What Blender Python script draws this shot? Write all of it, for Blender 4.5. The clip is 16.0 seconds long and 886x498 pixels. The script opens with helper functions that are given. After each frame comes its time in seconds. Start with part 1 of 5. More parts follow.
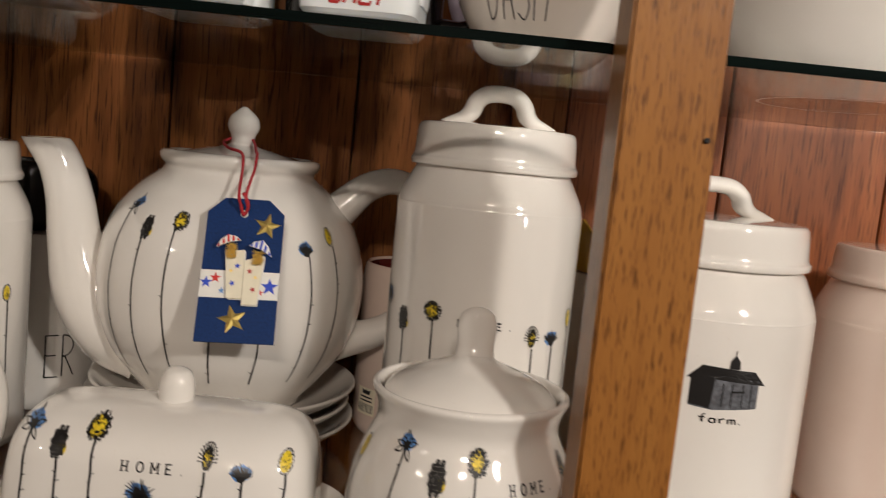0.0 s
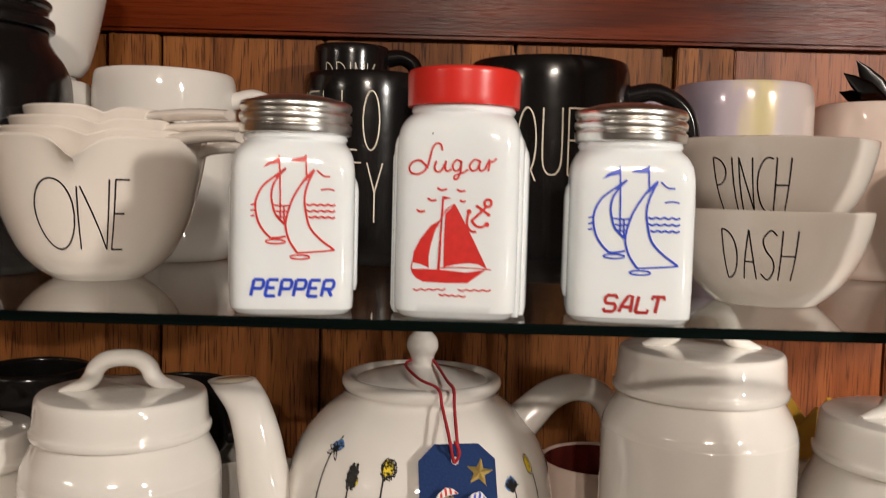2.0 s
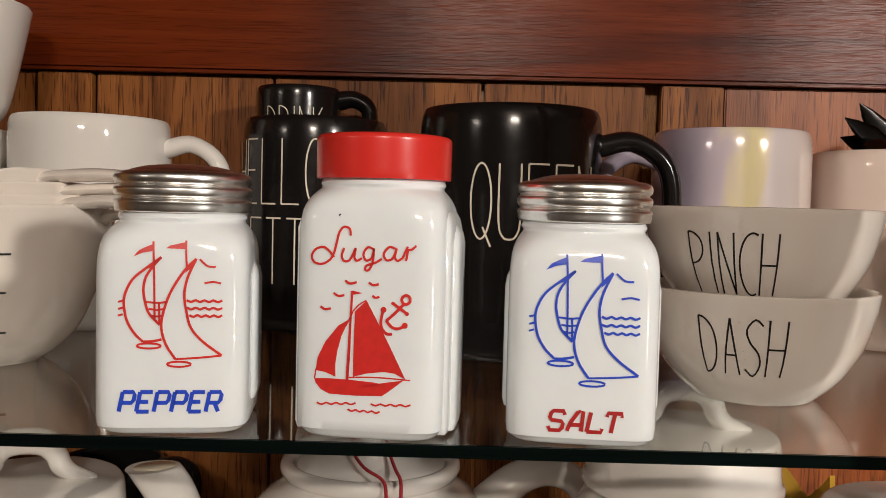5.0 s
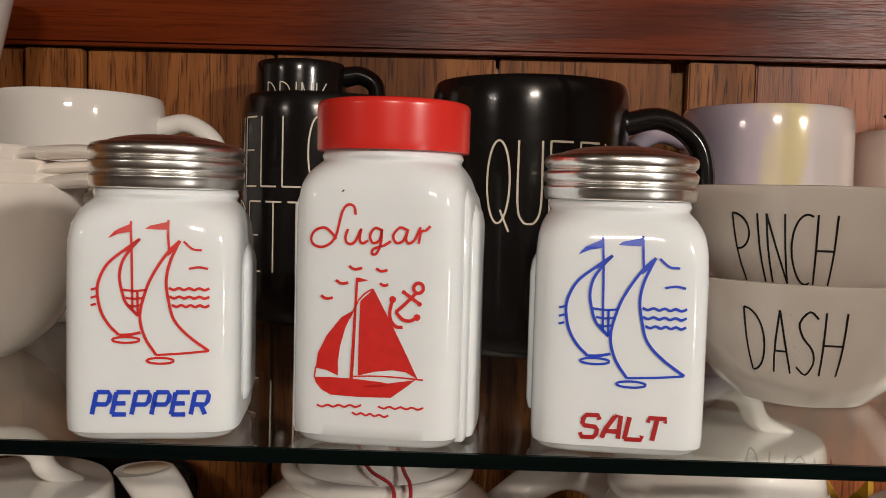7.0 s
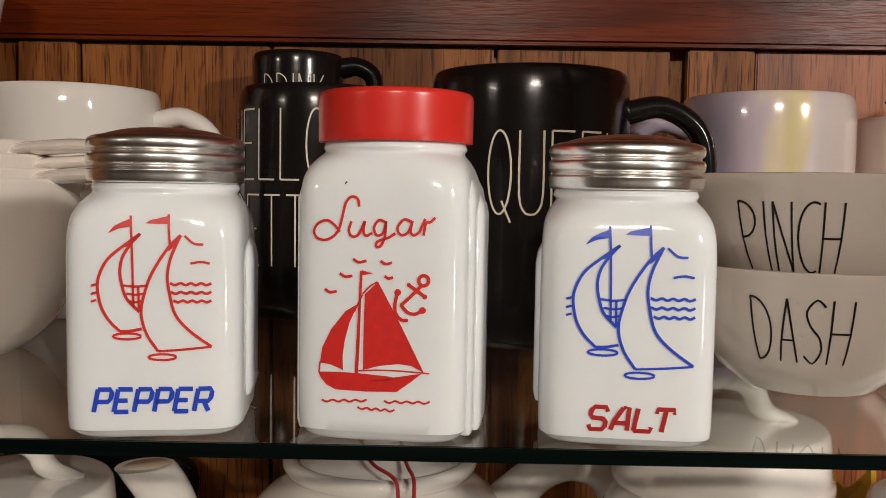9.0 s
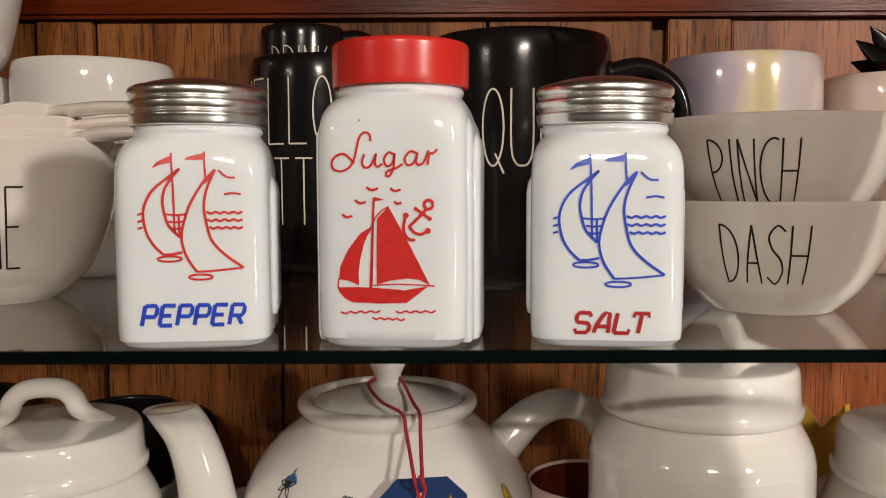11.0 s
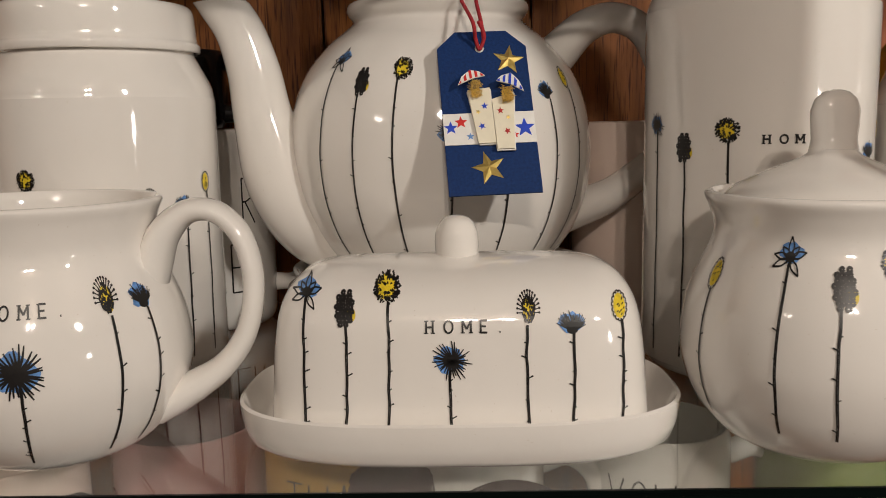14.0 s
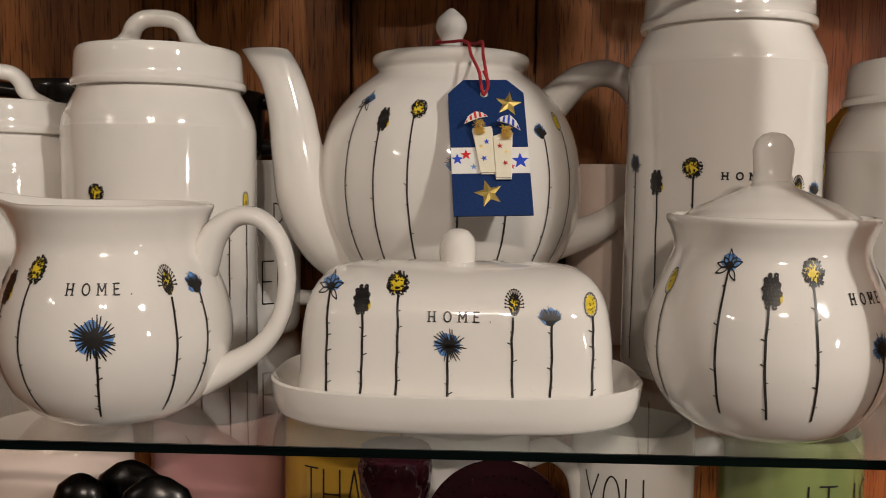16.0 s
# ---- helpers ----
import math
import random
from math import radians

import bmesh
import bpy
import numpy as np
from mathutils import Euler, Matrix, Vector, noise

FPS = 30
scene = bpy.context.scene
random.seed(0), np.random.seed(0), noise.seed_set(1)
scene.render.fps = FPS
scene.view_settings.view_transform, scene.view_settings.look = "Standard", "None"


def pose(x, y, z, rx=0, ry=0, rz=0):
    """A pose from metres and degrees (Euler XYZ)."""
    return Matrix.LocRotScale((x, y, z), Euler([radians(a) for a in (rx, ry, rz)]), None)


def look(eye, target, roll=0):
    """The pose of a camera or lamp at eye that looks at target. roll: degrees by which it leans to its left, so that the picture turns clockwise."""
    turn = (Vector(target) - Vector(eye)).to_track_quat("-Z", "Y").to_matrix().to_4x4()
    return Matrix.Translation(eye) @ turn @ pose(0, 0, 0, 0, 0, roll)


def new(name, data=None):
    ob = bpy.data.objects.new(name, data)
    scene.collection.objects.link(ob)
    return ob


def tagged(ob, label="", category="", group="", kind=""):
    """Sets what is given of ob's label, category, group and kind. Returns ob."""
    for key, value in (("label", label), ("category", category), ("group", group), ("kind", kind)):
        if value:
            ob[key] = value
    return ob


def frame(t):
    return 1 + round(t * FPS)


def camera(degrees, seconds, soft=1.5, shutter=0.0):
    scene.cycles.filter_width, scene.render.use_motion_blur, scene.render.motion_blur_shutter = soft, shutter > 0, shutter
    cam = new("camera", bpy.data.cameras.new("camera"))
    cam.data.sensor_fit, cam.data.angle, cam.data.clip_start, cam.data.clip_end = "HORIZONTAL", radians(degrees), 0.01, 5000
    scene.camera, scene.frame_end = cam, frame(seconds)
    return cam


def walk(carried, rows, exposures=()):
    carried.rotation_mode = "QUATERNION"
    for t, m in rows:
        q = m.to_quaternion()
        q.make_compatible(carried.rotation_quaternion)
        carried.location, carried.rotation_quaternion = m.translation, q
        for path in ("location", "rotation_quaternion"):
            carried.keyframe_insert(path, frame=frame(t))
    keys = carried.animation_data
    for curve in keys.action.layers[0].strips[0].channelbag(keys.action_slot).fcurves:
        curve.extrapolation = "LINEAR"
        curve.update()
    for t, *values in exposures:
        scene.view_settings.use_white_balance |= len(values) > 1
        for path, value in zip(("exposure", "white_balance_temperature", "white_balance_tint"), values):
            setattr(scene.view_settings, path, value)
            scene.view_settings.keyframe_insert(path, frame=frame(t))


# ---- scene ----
cam = camera(54.2, 16.0, soft=0.85, shutter=0.4)
# seconds, eye, point looked at, roll
PATH = [
    (0, (0.139, -0.336, 1.496), (0.186, 1.65, 1.265), 5.7),
    (0.5, (0.091, -0.316, 1.523), (0.114, 1.666, 1.26), 4.9),
    (1, (0.047, -0.311, 1.551), (0.059, 1.673, 1.297), 2.7),
    (1.5, (0.028, -0.317, 1.585), (0.038, 1.675, 1.397), 1.6),
    (2, (0.01, -0.311, 1.612), (0.011, 1.684, 1.476), 1.5),
    (2.5, (-0.001, -0.308, 1.631), (-0.014, 1.689, 1.535), 1.4),
    (3, (0.012, -0.28, 1.641), (0.008, 1.719, 1.555), 1.2),
    (3.5, (0.034, -0.264, 1.644), (0.021, 1.734, 1.56), 1.2),
    (4, (0.038, -0.253, 1.641), (0.025, 1.745, 1.55), 1.4),
    (4.2, (0.045, -0.249, 1.642), (0.032, 1.748, 1.546), 1.4),
    (6.3, (0.046, -0.218, 1.636), (0.011, 1.779, 1.531), 1.5),
    (6.5, (0.039, -0.211, 1.634), (0.002, 1.785, 1.515), 1.5),
    (7, (0.042, -0.2, 1.636), (0.009, 1.796, 1.517), 1.5),
    (7.5, (0.045, -0.197, 1.636), (0.018, 1.799, 1.513), 1.4),
    (8, (0.04, -0.191, 1.635), (0.008, 1.805, 1.503), 1.3),
    (8.5, (0.038, -0.183, 1.634), (0.01, 1.812, 1.496), 1.2),
    (8.7, (0.039, -0.187, 1.636), (0.014, 1.808, 1.498), 1.1),
    (10.8, (0.035, -0.236, 1.619), (0.02, 1.758, 1.468), -0.2),
    (11, (0.037, -0.238, 1.615), (0.025, 1.756, 1.459), -0.2),
    (11.5, (0.029, -0.254, 1.599), (0.016, 1.739, 1.433), -0.3),
    (12, (0.029, -0.249, 1.569), (0.018, 1.741, 1.372), -0.4),
    (12.5, (0.01, -0.224, 1.522), (-0.008, 1.757, 1.25), -0.9),
    (13, (-0.002, -0.211, 1.471), (-0.031, 1.769, 1.189), -1.2),
    (13.5, (0.004, -0.225, 1.425), (-0.024, 1.753, 1.135), -1.2),
    (14, (0.008, -0.257, 1.404), (-0.027, 1.72, 1.102), -1.1),
    (14.5, (0.013, -0.276, 1.41), (-0.017, 1.703, 1.118), -0.9),
    (15, (0.016, -0.3, 1.401), (-0.024, 1.687, 1.172), -0.5),
    (15.5, (0.021, -0.326, 1.391), (-0.028, 1.663, 1.193), 0.0),
    (16, (0.016, -0.337, 1.388), (-0.054, 1.655, 1.218), 0.7),
]
walk(cam, [(t, look(eye, target, roll)) for t, eye, target, roll in PATH],
     [(0, -0.13), (0.5, -0.18), (1, 0.06), (2, 0.14), (4, 0.08), (6.3, -0.12), (8.5, -0.16), (11, -0.05), (12, -0.05), (12.5, 0.22), (12.9, 0.18), (13.4, 0.0), (14.0, -0.13), (14.5, -0.15), (16, -0.18)])

# ---- light ----
world = bpy.data.worlds.new("world")
world.use_nodes = True
scene.world = world
world.node_tree.nodes["Background"].inputs[0].default_value = (1.0, 0.86, 0.72, 1)
world.node_tree.nodes["Background"].inputs[1].default_value = 0.001


def point_light(x, y, z, watts, size, colour=(1.0, 0.930, 0.850)):
    data = bpy.data.lights.new("bulb_or_fill", "POINT")
    data.energy, data.shadow_soft_size, data.color = watts, size, colour
    ob = new("bulb_or_fill", data)
    ob.location = (x, y, z)
    return ob


WARM = (1.0, 0.875, 0.755)
point_light(0.95, -0.96, 2.02, 25.0, 0.048)
point_light(1.05, -1.05, 2.02, 25.0, 0.048)
point_light(0.02, -1.62, 2.22, 24.0, 0.020, WARM)
point_light(0.16, -1.62, 2.22, 24.0, 0.020, WARM)
point_light(-1.45, -1.25, 2.15, 4.0, 0.022, WARM)
point_light(-1.52, -1.12, 2.15, 4.0, 0.022, WARM)
# added low fill that brightens the right side; no lamp is known there
point_light(1.35, -1.10, 1.40, 7, 0.05)

# ---- materials ----


def tree(name):
    m = bpy.data.materials.new(name)
    m.use_nodes = True
    return m, m.node_tree.nodes, m.node_tree.links, m.node_tree.nodes["Principled BSDF"]


def noise_node(N, L, scale, detail=4, stretch=None, rough=0.5):
    co = N.new("ShaderNodeTexCoord")
    n = N.new("ShaderNodeTexNoise")
    n.inputs["Scale"].default_value, n.inputs["Detail"].default_value, n.inputs["Roughness"].default_value = scale, detail, rough
    if stretch:
        mp = N.new("ShaderNodeMapping")
        mp.inputs["Scale"].default_value = stretch
        L.new(co.outputs["Object"], mp.inputs[0])
        L.new(mp.outputs[0], n.inputs["Vector"])
    else:
        L.new(co.outputs["Object"], n.inputs["Vector"])
    return n


def ramp(N, L, source, stops):
    r = N.new("ShaderNodeValToRGB")
    while len(r.color_ramp.elements) < len(stops):
        r.color_ramp.elements.new(0.5)
    for e, (p, c) in zip(r.color_ramp.elements, stops):
        e.position, e.color = p, (*c, 1)
    L.new(source, r.inputs[0])
    return r


def bump(N, L, P, source, strength, distance):
    b = N.new("ShaderNodeBump")
    b.inputs["Strength"].default_value, b.inputs["Distance"].default_value = strength, distance
    L.new(source, b.inputs["Height"])
    L.new(b.outputs[0], P.inputs["Normal"])


def glazed(name, light, dark, rough=0.06, wave=0.3, coat=0.85, bumped=0.0012):
    """Glazed earthenware: two tones in soft patches, pin specks, a slightly wavy glaze."""
    m, N, L, P = tree(name)
    n = noise_node(N, L, 14, 3)
    r = ramp(N, L, n.outputs[0], [(0.3, dark), (0.7, light)])
    speck = noise_node(N, L, 900, 1)
    r2 = ramp(N, L, speck.outputs[0], [(0.0, (0.35, 0.28, 0.2)), (0.21, (0.8, 0.75, 0.68)), (0.24, (1, 1, 1))])
    mix = N.new("ShaderNodeMixRGB")
    mix.blend_type = "MULTIPLY"
    mix.inputs[0].default_value = 0.6
    L.new(r.outputs[0], mix.inputs[1])
    L.new(r2.outputs[0], mix.inputs[2])
    L.new(mix.outputs[0], P.inputs["Base Color"])
    P.inputs["Roughness"].default_value = rough
    P.inputs["Coat Weight"].default_value, P.inputs["Coat Roughness"].default_value = coat, 0.04
    w = noise_node(N, L, 55, 2)
    bump(N, L, P, w.outputs[0], wave, bumped)
    return m


def plain(name, colour, rough=0.5, metal=0.0, vary=0.12, scale=60, relief=0.0, gloss=0.5):
    m, N, L, P = tree(name)
    n = noise_node(N, L, scale, 4)
    r = ramp(N, L, n.outputs[0], [(0.25, tuple(c * (1 - vary) for c in colour)), (0.75, tuple(min(1, c * (1 + vary)) for c in colour))])
    L.new(r.outputs[0], P.inputs["Base Color"])
    P.inputs["Roughness"].default_value, P.inputs["Metallic"].default_value = rough, metal
    P.inputs["Specular IOR Level"].default_value = gloss
    if relief:
        bump(N, L, P, n.outputs[0], 0.5, relief)
    return m


def wood(name, light, mid, dark, along, rough, coat=0.0, fine=95.0, streak=0.5, long=0.035, gloss=0.3):
    """Oak-like grain along one axis: long figure, fine dark pores, and a shift of tone from board to board."""
    m, N, L, P = tree(name)
    st = {"x": (0.9, 14, 14), "z": (14, 14, 0.9)}[along]
    figure = noise_node(N, L, 2.2, 5, st, 0.62)
    figure.inputs["Distortion"].default_value = 1.1
    r = ramp(N, L, figure.outputs[0], [(0.28, dark), (0.47, mid), (0.72, light)])
    st2 = {"x": (long, 1, 1), "z": (1, 1, long)}[along]
    pores = noise_node(N, L, fine * 7, 2, st2, 0.6)
    rp = ramp(N, L, pores.outputs[0], [(0.33, (0.25, 0.2, 0.17)), (0.47, (1, 1, 1))])
    info = N.new("ShaderNodeObjectInfo")
    tone = N.new("ShaderNodeMapRange")
    tone.inputs["To Min"].default_value, tone.inputs["To Max"].default_value = 0.78, 1.18
    L.new(info.outputs["Random"], tone.inputs[0])
    mix = N.new("ShaderNodeMixRGB")
    mix.blend_type = "MULTIPLY"
    mix.inputs[0].default_value = streak
    L.new(r.outputs[0], mix.inputs[1])
    L.new(rp.outputs[0], mix.inputs[2])
    hsv = N.new("ShaderNodeHueSaturation")
    L.new(mix.outputs[0], hsv.inputs["Color"])
    L.new(tone.outputs[0], hsv.inputs["Value"])
    L.new(hsv.outputs[0], P.inputs["Base Color"])
    P.inputs["Roughness"].default_value, P.inputs["Specular IOR Level"].default_value = rough, gloss
    P.inputs["Coat Weight"].default_value, P.inputs["Coat Roughness"].default_value = coat, 0.18
    bump(N, L, P, pores.outputs[0], 0.35, 0.0006)
    return m


WHITE = glazed("white_glaze", (0.850, 0.814, 0.768), (0.810, 0.771, 0.720))
# partly the ware's own warm white, partly warm bounce put into the colour
WARMWHITE = glazed("warm_white_glaze", (0.845, 0.775, 0.705), (0.800, 0.728, 0.655))
CREAM = glazed("cream_glaze", (0.74, 0.66, 0.52), (0.68, 0.60, 0.46))
BLUSH = glazed("blush_glaze", (0.80, 0.66, 0.58), (0.75, 0.60, 0.52))
BLACK = glazed("black_satin_glaze", (0.009, 0.008, 0.008), (0.007, 0.006, 0.006), 0.17, 0.2, 0.15)
BLACK.node_tree.nodes["Principled BSDF"].inputs["Specular IOR Level"].default_value = 0.35
PINK = glazed("pink_glaze", (0.46, 0.23, 0.22), (0.40, 0.20, 0.19), 0.15)
YELLOW = glazed("yellow_glaze", (0.58, 0.34, 0.04), (0.50, 0.29, 0.035), 0.2)
GREEN = glazed("green_glaze", (0.26, 0.31, 0.11), (0.21, 0.26, 0.09), 0.15)
OXBLOOD = glazed("oxblood_glaze", (0.16, 0.025, 0.02), (0.12, 0.02, 0.015), 0.15)
OAK = wood("oak_panel", (0.35, 0.130, 0.033), (0.22, 0.073, 0.017), (0.080, 0.024, 0.006), "z", 0.48, 0.0, 85, 0.92, 0.05, 0.2)
OAKPOST = wood("oak_post", (0.36, 0.155, 0.036), (0.31, 0.125, 0.028), (0.23, 0.086, 0.019), "z", 0.36, 0.15, 110, 0.85, 0.10)
MAHOGANY = wood("mahogany_top", (0.175, 0.030, 0.0062), (0.115, 0.018, 0.0038), (0.060, 0.0090, 0.0020), "x", 0.27, 0.0, 120, 0.4, 0.03, 0.12)
# redder boards of the right bay, lightened to carry the light there
REDOAK_LIT = wood("red_oak_lit_board", (0.40, 0.125, 0.036), (0.28, 0.078, 0.021), (0.13, 0.033, 0.009), "z", 0.42, 0.0, 85, 0.7, 0.05, 0.3)
PAINT = plain("room_paint", (0.085, 0.062, 0.046), 0.8, 0, 0.05, 3)
CARPET = plain("room_floor", (0.13, 0.09, 0.065), 0.9, 0, 0.2, 40)
RED = plain("red_print", (0.62, 0.022, 0.018), 0.4, 0, 0.1, 300)
BLUE = plain("blue_print", (0.015, 0.06, 0.55), 0.4, 0, 0.1, 300)
DEEPRED = plain("dark_red_print", (0.42, 0.02, 0.02), 0.4, 0, 0.1, 300)
INK = plain("black_ink", (0.012, 0.011, 0.011), 0.35, 0, 0.1, 200)
PALEINK = plain("cream_ink", (0.72, 0.64, 0.52), 0.5, 0, 0.1, 200)
YELLOWINK = plain("yellow_wash", (0.78, 0.58, 0.03), 0.4, 0, 0.25, 350)
BLUEINK = plain("blue_wash", (0.12, 0.27, 0.58), 0.4, 0, 0.45, 350)
GREYINK = plain("grey_wash", (0.10, 0.105, 0.12), 0.5, 0, 0.6, 260)
REDPLASTIC = plain("red_plastic", (0.66, 0.030, 0.022), 0.26, 0, 0.06, 30)
GOLD = plain("gold_foil", (0.98, 0.70, 0.22), 0.4, 0.85, 0.12, 400, 0.0006)
NAVY = plain("navy_card", (0.004, 0.027, 0.120), 0.6, 0, 0.25, 700, 0.0003, 0.2)
CARD = plain("white_card", (0.80, 0.78, 0.74), 0.6, 0, 0.05, 200)
CREAMCARD = plain("cream_card", (0.80, 0.74, 0.58), 0.6, 0, 0.05, 200)
STRING = plain("red_cord", (0.42, 0.02, 0.03), 0.8, 0, 0.35, 1500, 0.0006)
STEEL = plain("aged_aluminium", (0.88, 0.87, 0.84), 0.29, 1, 0.14, 160, 0.0002)
DARKSTEEL = plain("dark_steel", (0.030, 0.028, 0.027), 0.26, 1, 0.25, 120, 0.0003)
PLUM = plain("plum_glass", (0.016, 0.002, 0.005), 0.06, 0, 0.3, 30)


def milk_glass():
    m, N, L, P = tree("milk_glass")
    n = noise_node(N, L, 25, 3)
    r = ramp(N, L, n.outputs[0], [(0.3, (0.79, 0.83, 0.85)), (0.7, (0.85, 0.88, 0.89))])
    L.new(r.outputs[0], P.inputs["Base Color"])
    P.inputs["Roughness"].default_value = 0.10
    P.inputs["Subsurface Weight"].default_value = 0.35
    P.inputs["Subsurface Radius"].default_value = (1.0, 0.9, 0.8)
    P.inputs["Subsurface Scale"].default_value = 0.004
    w = noise_node(N, L, 70, 2)
    bump(N, L, P, w.outputs[0], 0.25, 0.001)
    return m


def pearl():
    """Pearl glaze, its angle-dependent sheen painted across x: lilac, yellow flame, pinkish white."""
    m, N, L, P = tree("pearl_painted_sheen")
    co, sep, add = N.new("ShaderNodeTexCoord"), N.new("ShaderNodeSeparateXYZ"), N.new("ShaderNodeMath")
    L.new(co.outputs["Object"], sep.inputs[0])
    n = noise_node(N, L, 30, 3, (1, 1, 0.4))
    n.inputs["Distortion"].default_value = 0.7
    drift = N.new("ShaderNodeMapRange")
    for key, value in (("From Min", 0.052), ("From Max", -0.052), ("To Min", -0.18), ("To Max", 0.82)):
        drift.inputs[key].default_value = value
    L.new(sep.outputs["X"], drift.inputs[0])
    blend = N.new("ShaderNodeMath")
    blend.operation = "MULTIPLY"
    blend.inputs[1].default_value = 0.36
    L.new(n.outputs[0], blend.inputs[0])
    L.new(drift.outputs[0], add.inputs[0])
    L.new(blend.outputs[0], add.inputs[1])
    r = ramp(N, L, add.outputs[0], [(0.10, (0.42, 0.36, 0.44)), (0.30, (0.66, 0.56, 0.62)), (0.42, (0.86, 0.74, 0.42)), (0.50, (0.84, 0.70, 0.44)), (0.58, (0.86, 0.76, 0.76)), (0.80, (0.90, 0.79, 0.74))])
    L.new(r.outputs[0], P.inputs["Base Color"])
    P.inputs["Roughness"].default_value = 0.12
    P.inputs["Coat Weight"].default_value = 0.8
    P.inputs["Metallic"].default_value = 0.1
    return m


def shelf_glass():
    m, N, L, P = tree("green_tinted_glass")
    P.inputs["Base Color"].default_value = (0.93, 0.97, 0.95, 1)
    P.inputs["Roughness"].default_value = 0.02
    P.inputs["IOR"].default_value = 1.5
    P.inputs["Transmission Weight"].default_value = 1.0
    return m


def glass_edge():
    m, N, L, P = tree("glass_edge")
    n = noise_node(N, L, 120, 2, (0.05, 1, 1))
    r = ramp(N, L, n.outputs[0], [(0.3, (0.0015, 0.003, 0.0028)), (0.7, (0.003, 0.007, 0.006))])
    L.new(r.outputs[0], P.inputs["Base Color"])
    P.inputs["Roughness"].default_value, P.inputs["Specular IOR Level"].default_value = 0.15, 0.12
    return m


MILK, PEARL, GLASS, EDGE = milk_glass(), pearl(), shelf_glass(), glass_edge()

# ---- building helpers ----


def mesh_of(name, bm, material, smooth=True):
    me = bpy.data.meshes.new(name)
    bmesh.ops.recalc_face_normals(bm, faces=bm.faces[:])
    bm.to_mesh(me)
    bm.free()
    me.materials.append(material)
    if smooth:
        for p in me.polygons:
            p.use_smooth = True
        me.set_sharp_from_angle(angle=radians(50))
    return me


def part(name, bm, material, parent, label="", smooth=True):
    ob = new(name, mesh_of(name, bm, material, smooth))
    ob.parent = parent
    return tagged(ob, label)


def thing(name, x, y, z, label, category, group="", turn=0.0):
    ob = new(name)
    ob.empty_display_size = 0.02
    ob.matrix_basis = pose(x, y, z, 0, 0, turn)
    return tagged(ob, label, category, group)


def setting(name, bm, material, label="", smooth=False):
    return tagged(new(name, mesh_of(name, bm, material, smooth)), label, "", "", "structure")


def box(bm, x0, x1, y0, y1, z0, z1, bevel=0.0):
    v = bmesh.ops.create_cube(bm, size=1)["verts"]
    for p in v:
        p.co = ((x0 + x1) / 2 + p.co.x * (x1 - x0), (y0 + y1) / 2 + p.co.y * (y1 - y0), (z0 + z1) / 2 + p.co.z * (z1 - z0))
    if bevel:
        e = list({e for p in v for e in p.link_edges})
        bmesh.ops.bevel(bm, geom=e, offset=bevel, segments=2, affect="EDGES")
    return bm


def smooth_line(points, n=6):
    """A Catmull-Rom line through the points."""
    p = [np.array(q, float) for q in points]
    p = [2 * p[0] - p[1]] + p + [2 * p[-1] - p[-2]]
    out = []
    for i in range(1, len(p) - 2):
        a, b, c, d = p[i - 1:i + 3]
        for k in range(n):
            t = k / n
            out.append(0.5 * (2 * b + (c - a) * t + (2 * a - 5 * b + 4 * c - d) * t * t + (3 * b - 3 * c + d - a) * t ** 3))
    out.append(p[-2])
    return out


def rings(bm, loops, close_start=True, close_end=True):
    prev, first = None, None
    for lp in loops:
        vs = [bm.verts.new(p) for p in lp]
        if prev:
            n = len(vs)
            for i in range(n):
                bm.faces.new((prev[i], prev[(i + 1) % n], vs[(i + 1) % n], vs[i]))
        first = first or vs
        prev = vs
    if close_start:
        bm.faces.new(first[::-1])
    if close_end:
        bm.faces.new(prev)
    return bm


def loft(sections, seg=72, bm=None):
    """Rings of a superellipse: (z, half width, half depth, exponent)."""
    bm = bm or bmesh.new()
    loops = []
    for z, a, b, n in sections:
        lp = []
        for i in range(seg):
            t = 2 * math.pi * i / seg
            c, s = math.cos(t), math.sin(t)
            k = (abs(c) ** n + abs(s) ** n) ** (-1 / n)
            lp.append((a * k * c, b * k * s, z))
        loops.append(lp)
    return rings(bm, loops)


def lathe(profile, seg=72, n=5, bm=None):
    """Turns a smoothed profile of (r, z), outside upwards and down the inside."""
    line = smooth_line(profile, n) if n > 1 else profile
    return loft([(p[1], max(p[0], 0.0004), max(p[0], 0.0004), 2) for p in line], seg, bm)


def tube(points, radii, seg=14, flat=1.0, n=6, bm=None, side=(0, 1, 0)):
    """A tapered rod along a smoothed line; flat widens it along side."""
    bm = bm or bmesh.new()
    line = smooth_line([(*p, r) for p, r in zip(points, radii)], n)
    loops = []
    for i, q in enumerate(line):
        a, b = line[max(i - 1, 0)][:3], line[min(i + 1, len(line) - 1)][:3]
        t = Vector(b - a).normalized()
        s = Vector(side)
        s = (s - t * s.dot(t)).normalized()
        u = t.cross(s)
        r = q[3]
        loops.append([Vector(q[:3]) + s * (r * flat * math.cos(w)) + u * (r * math.sin(w)) for w in (2 * math.pi * k / seg for k in range(seg))])
    return rings(bm, loops)


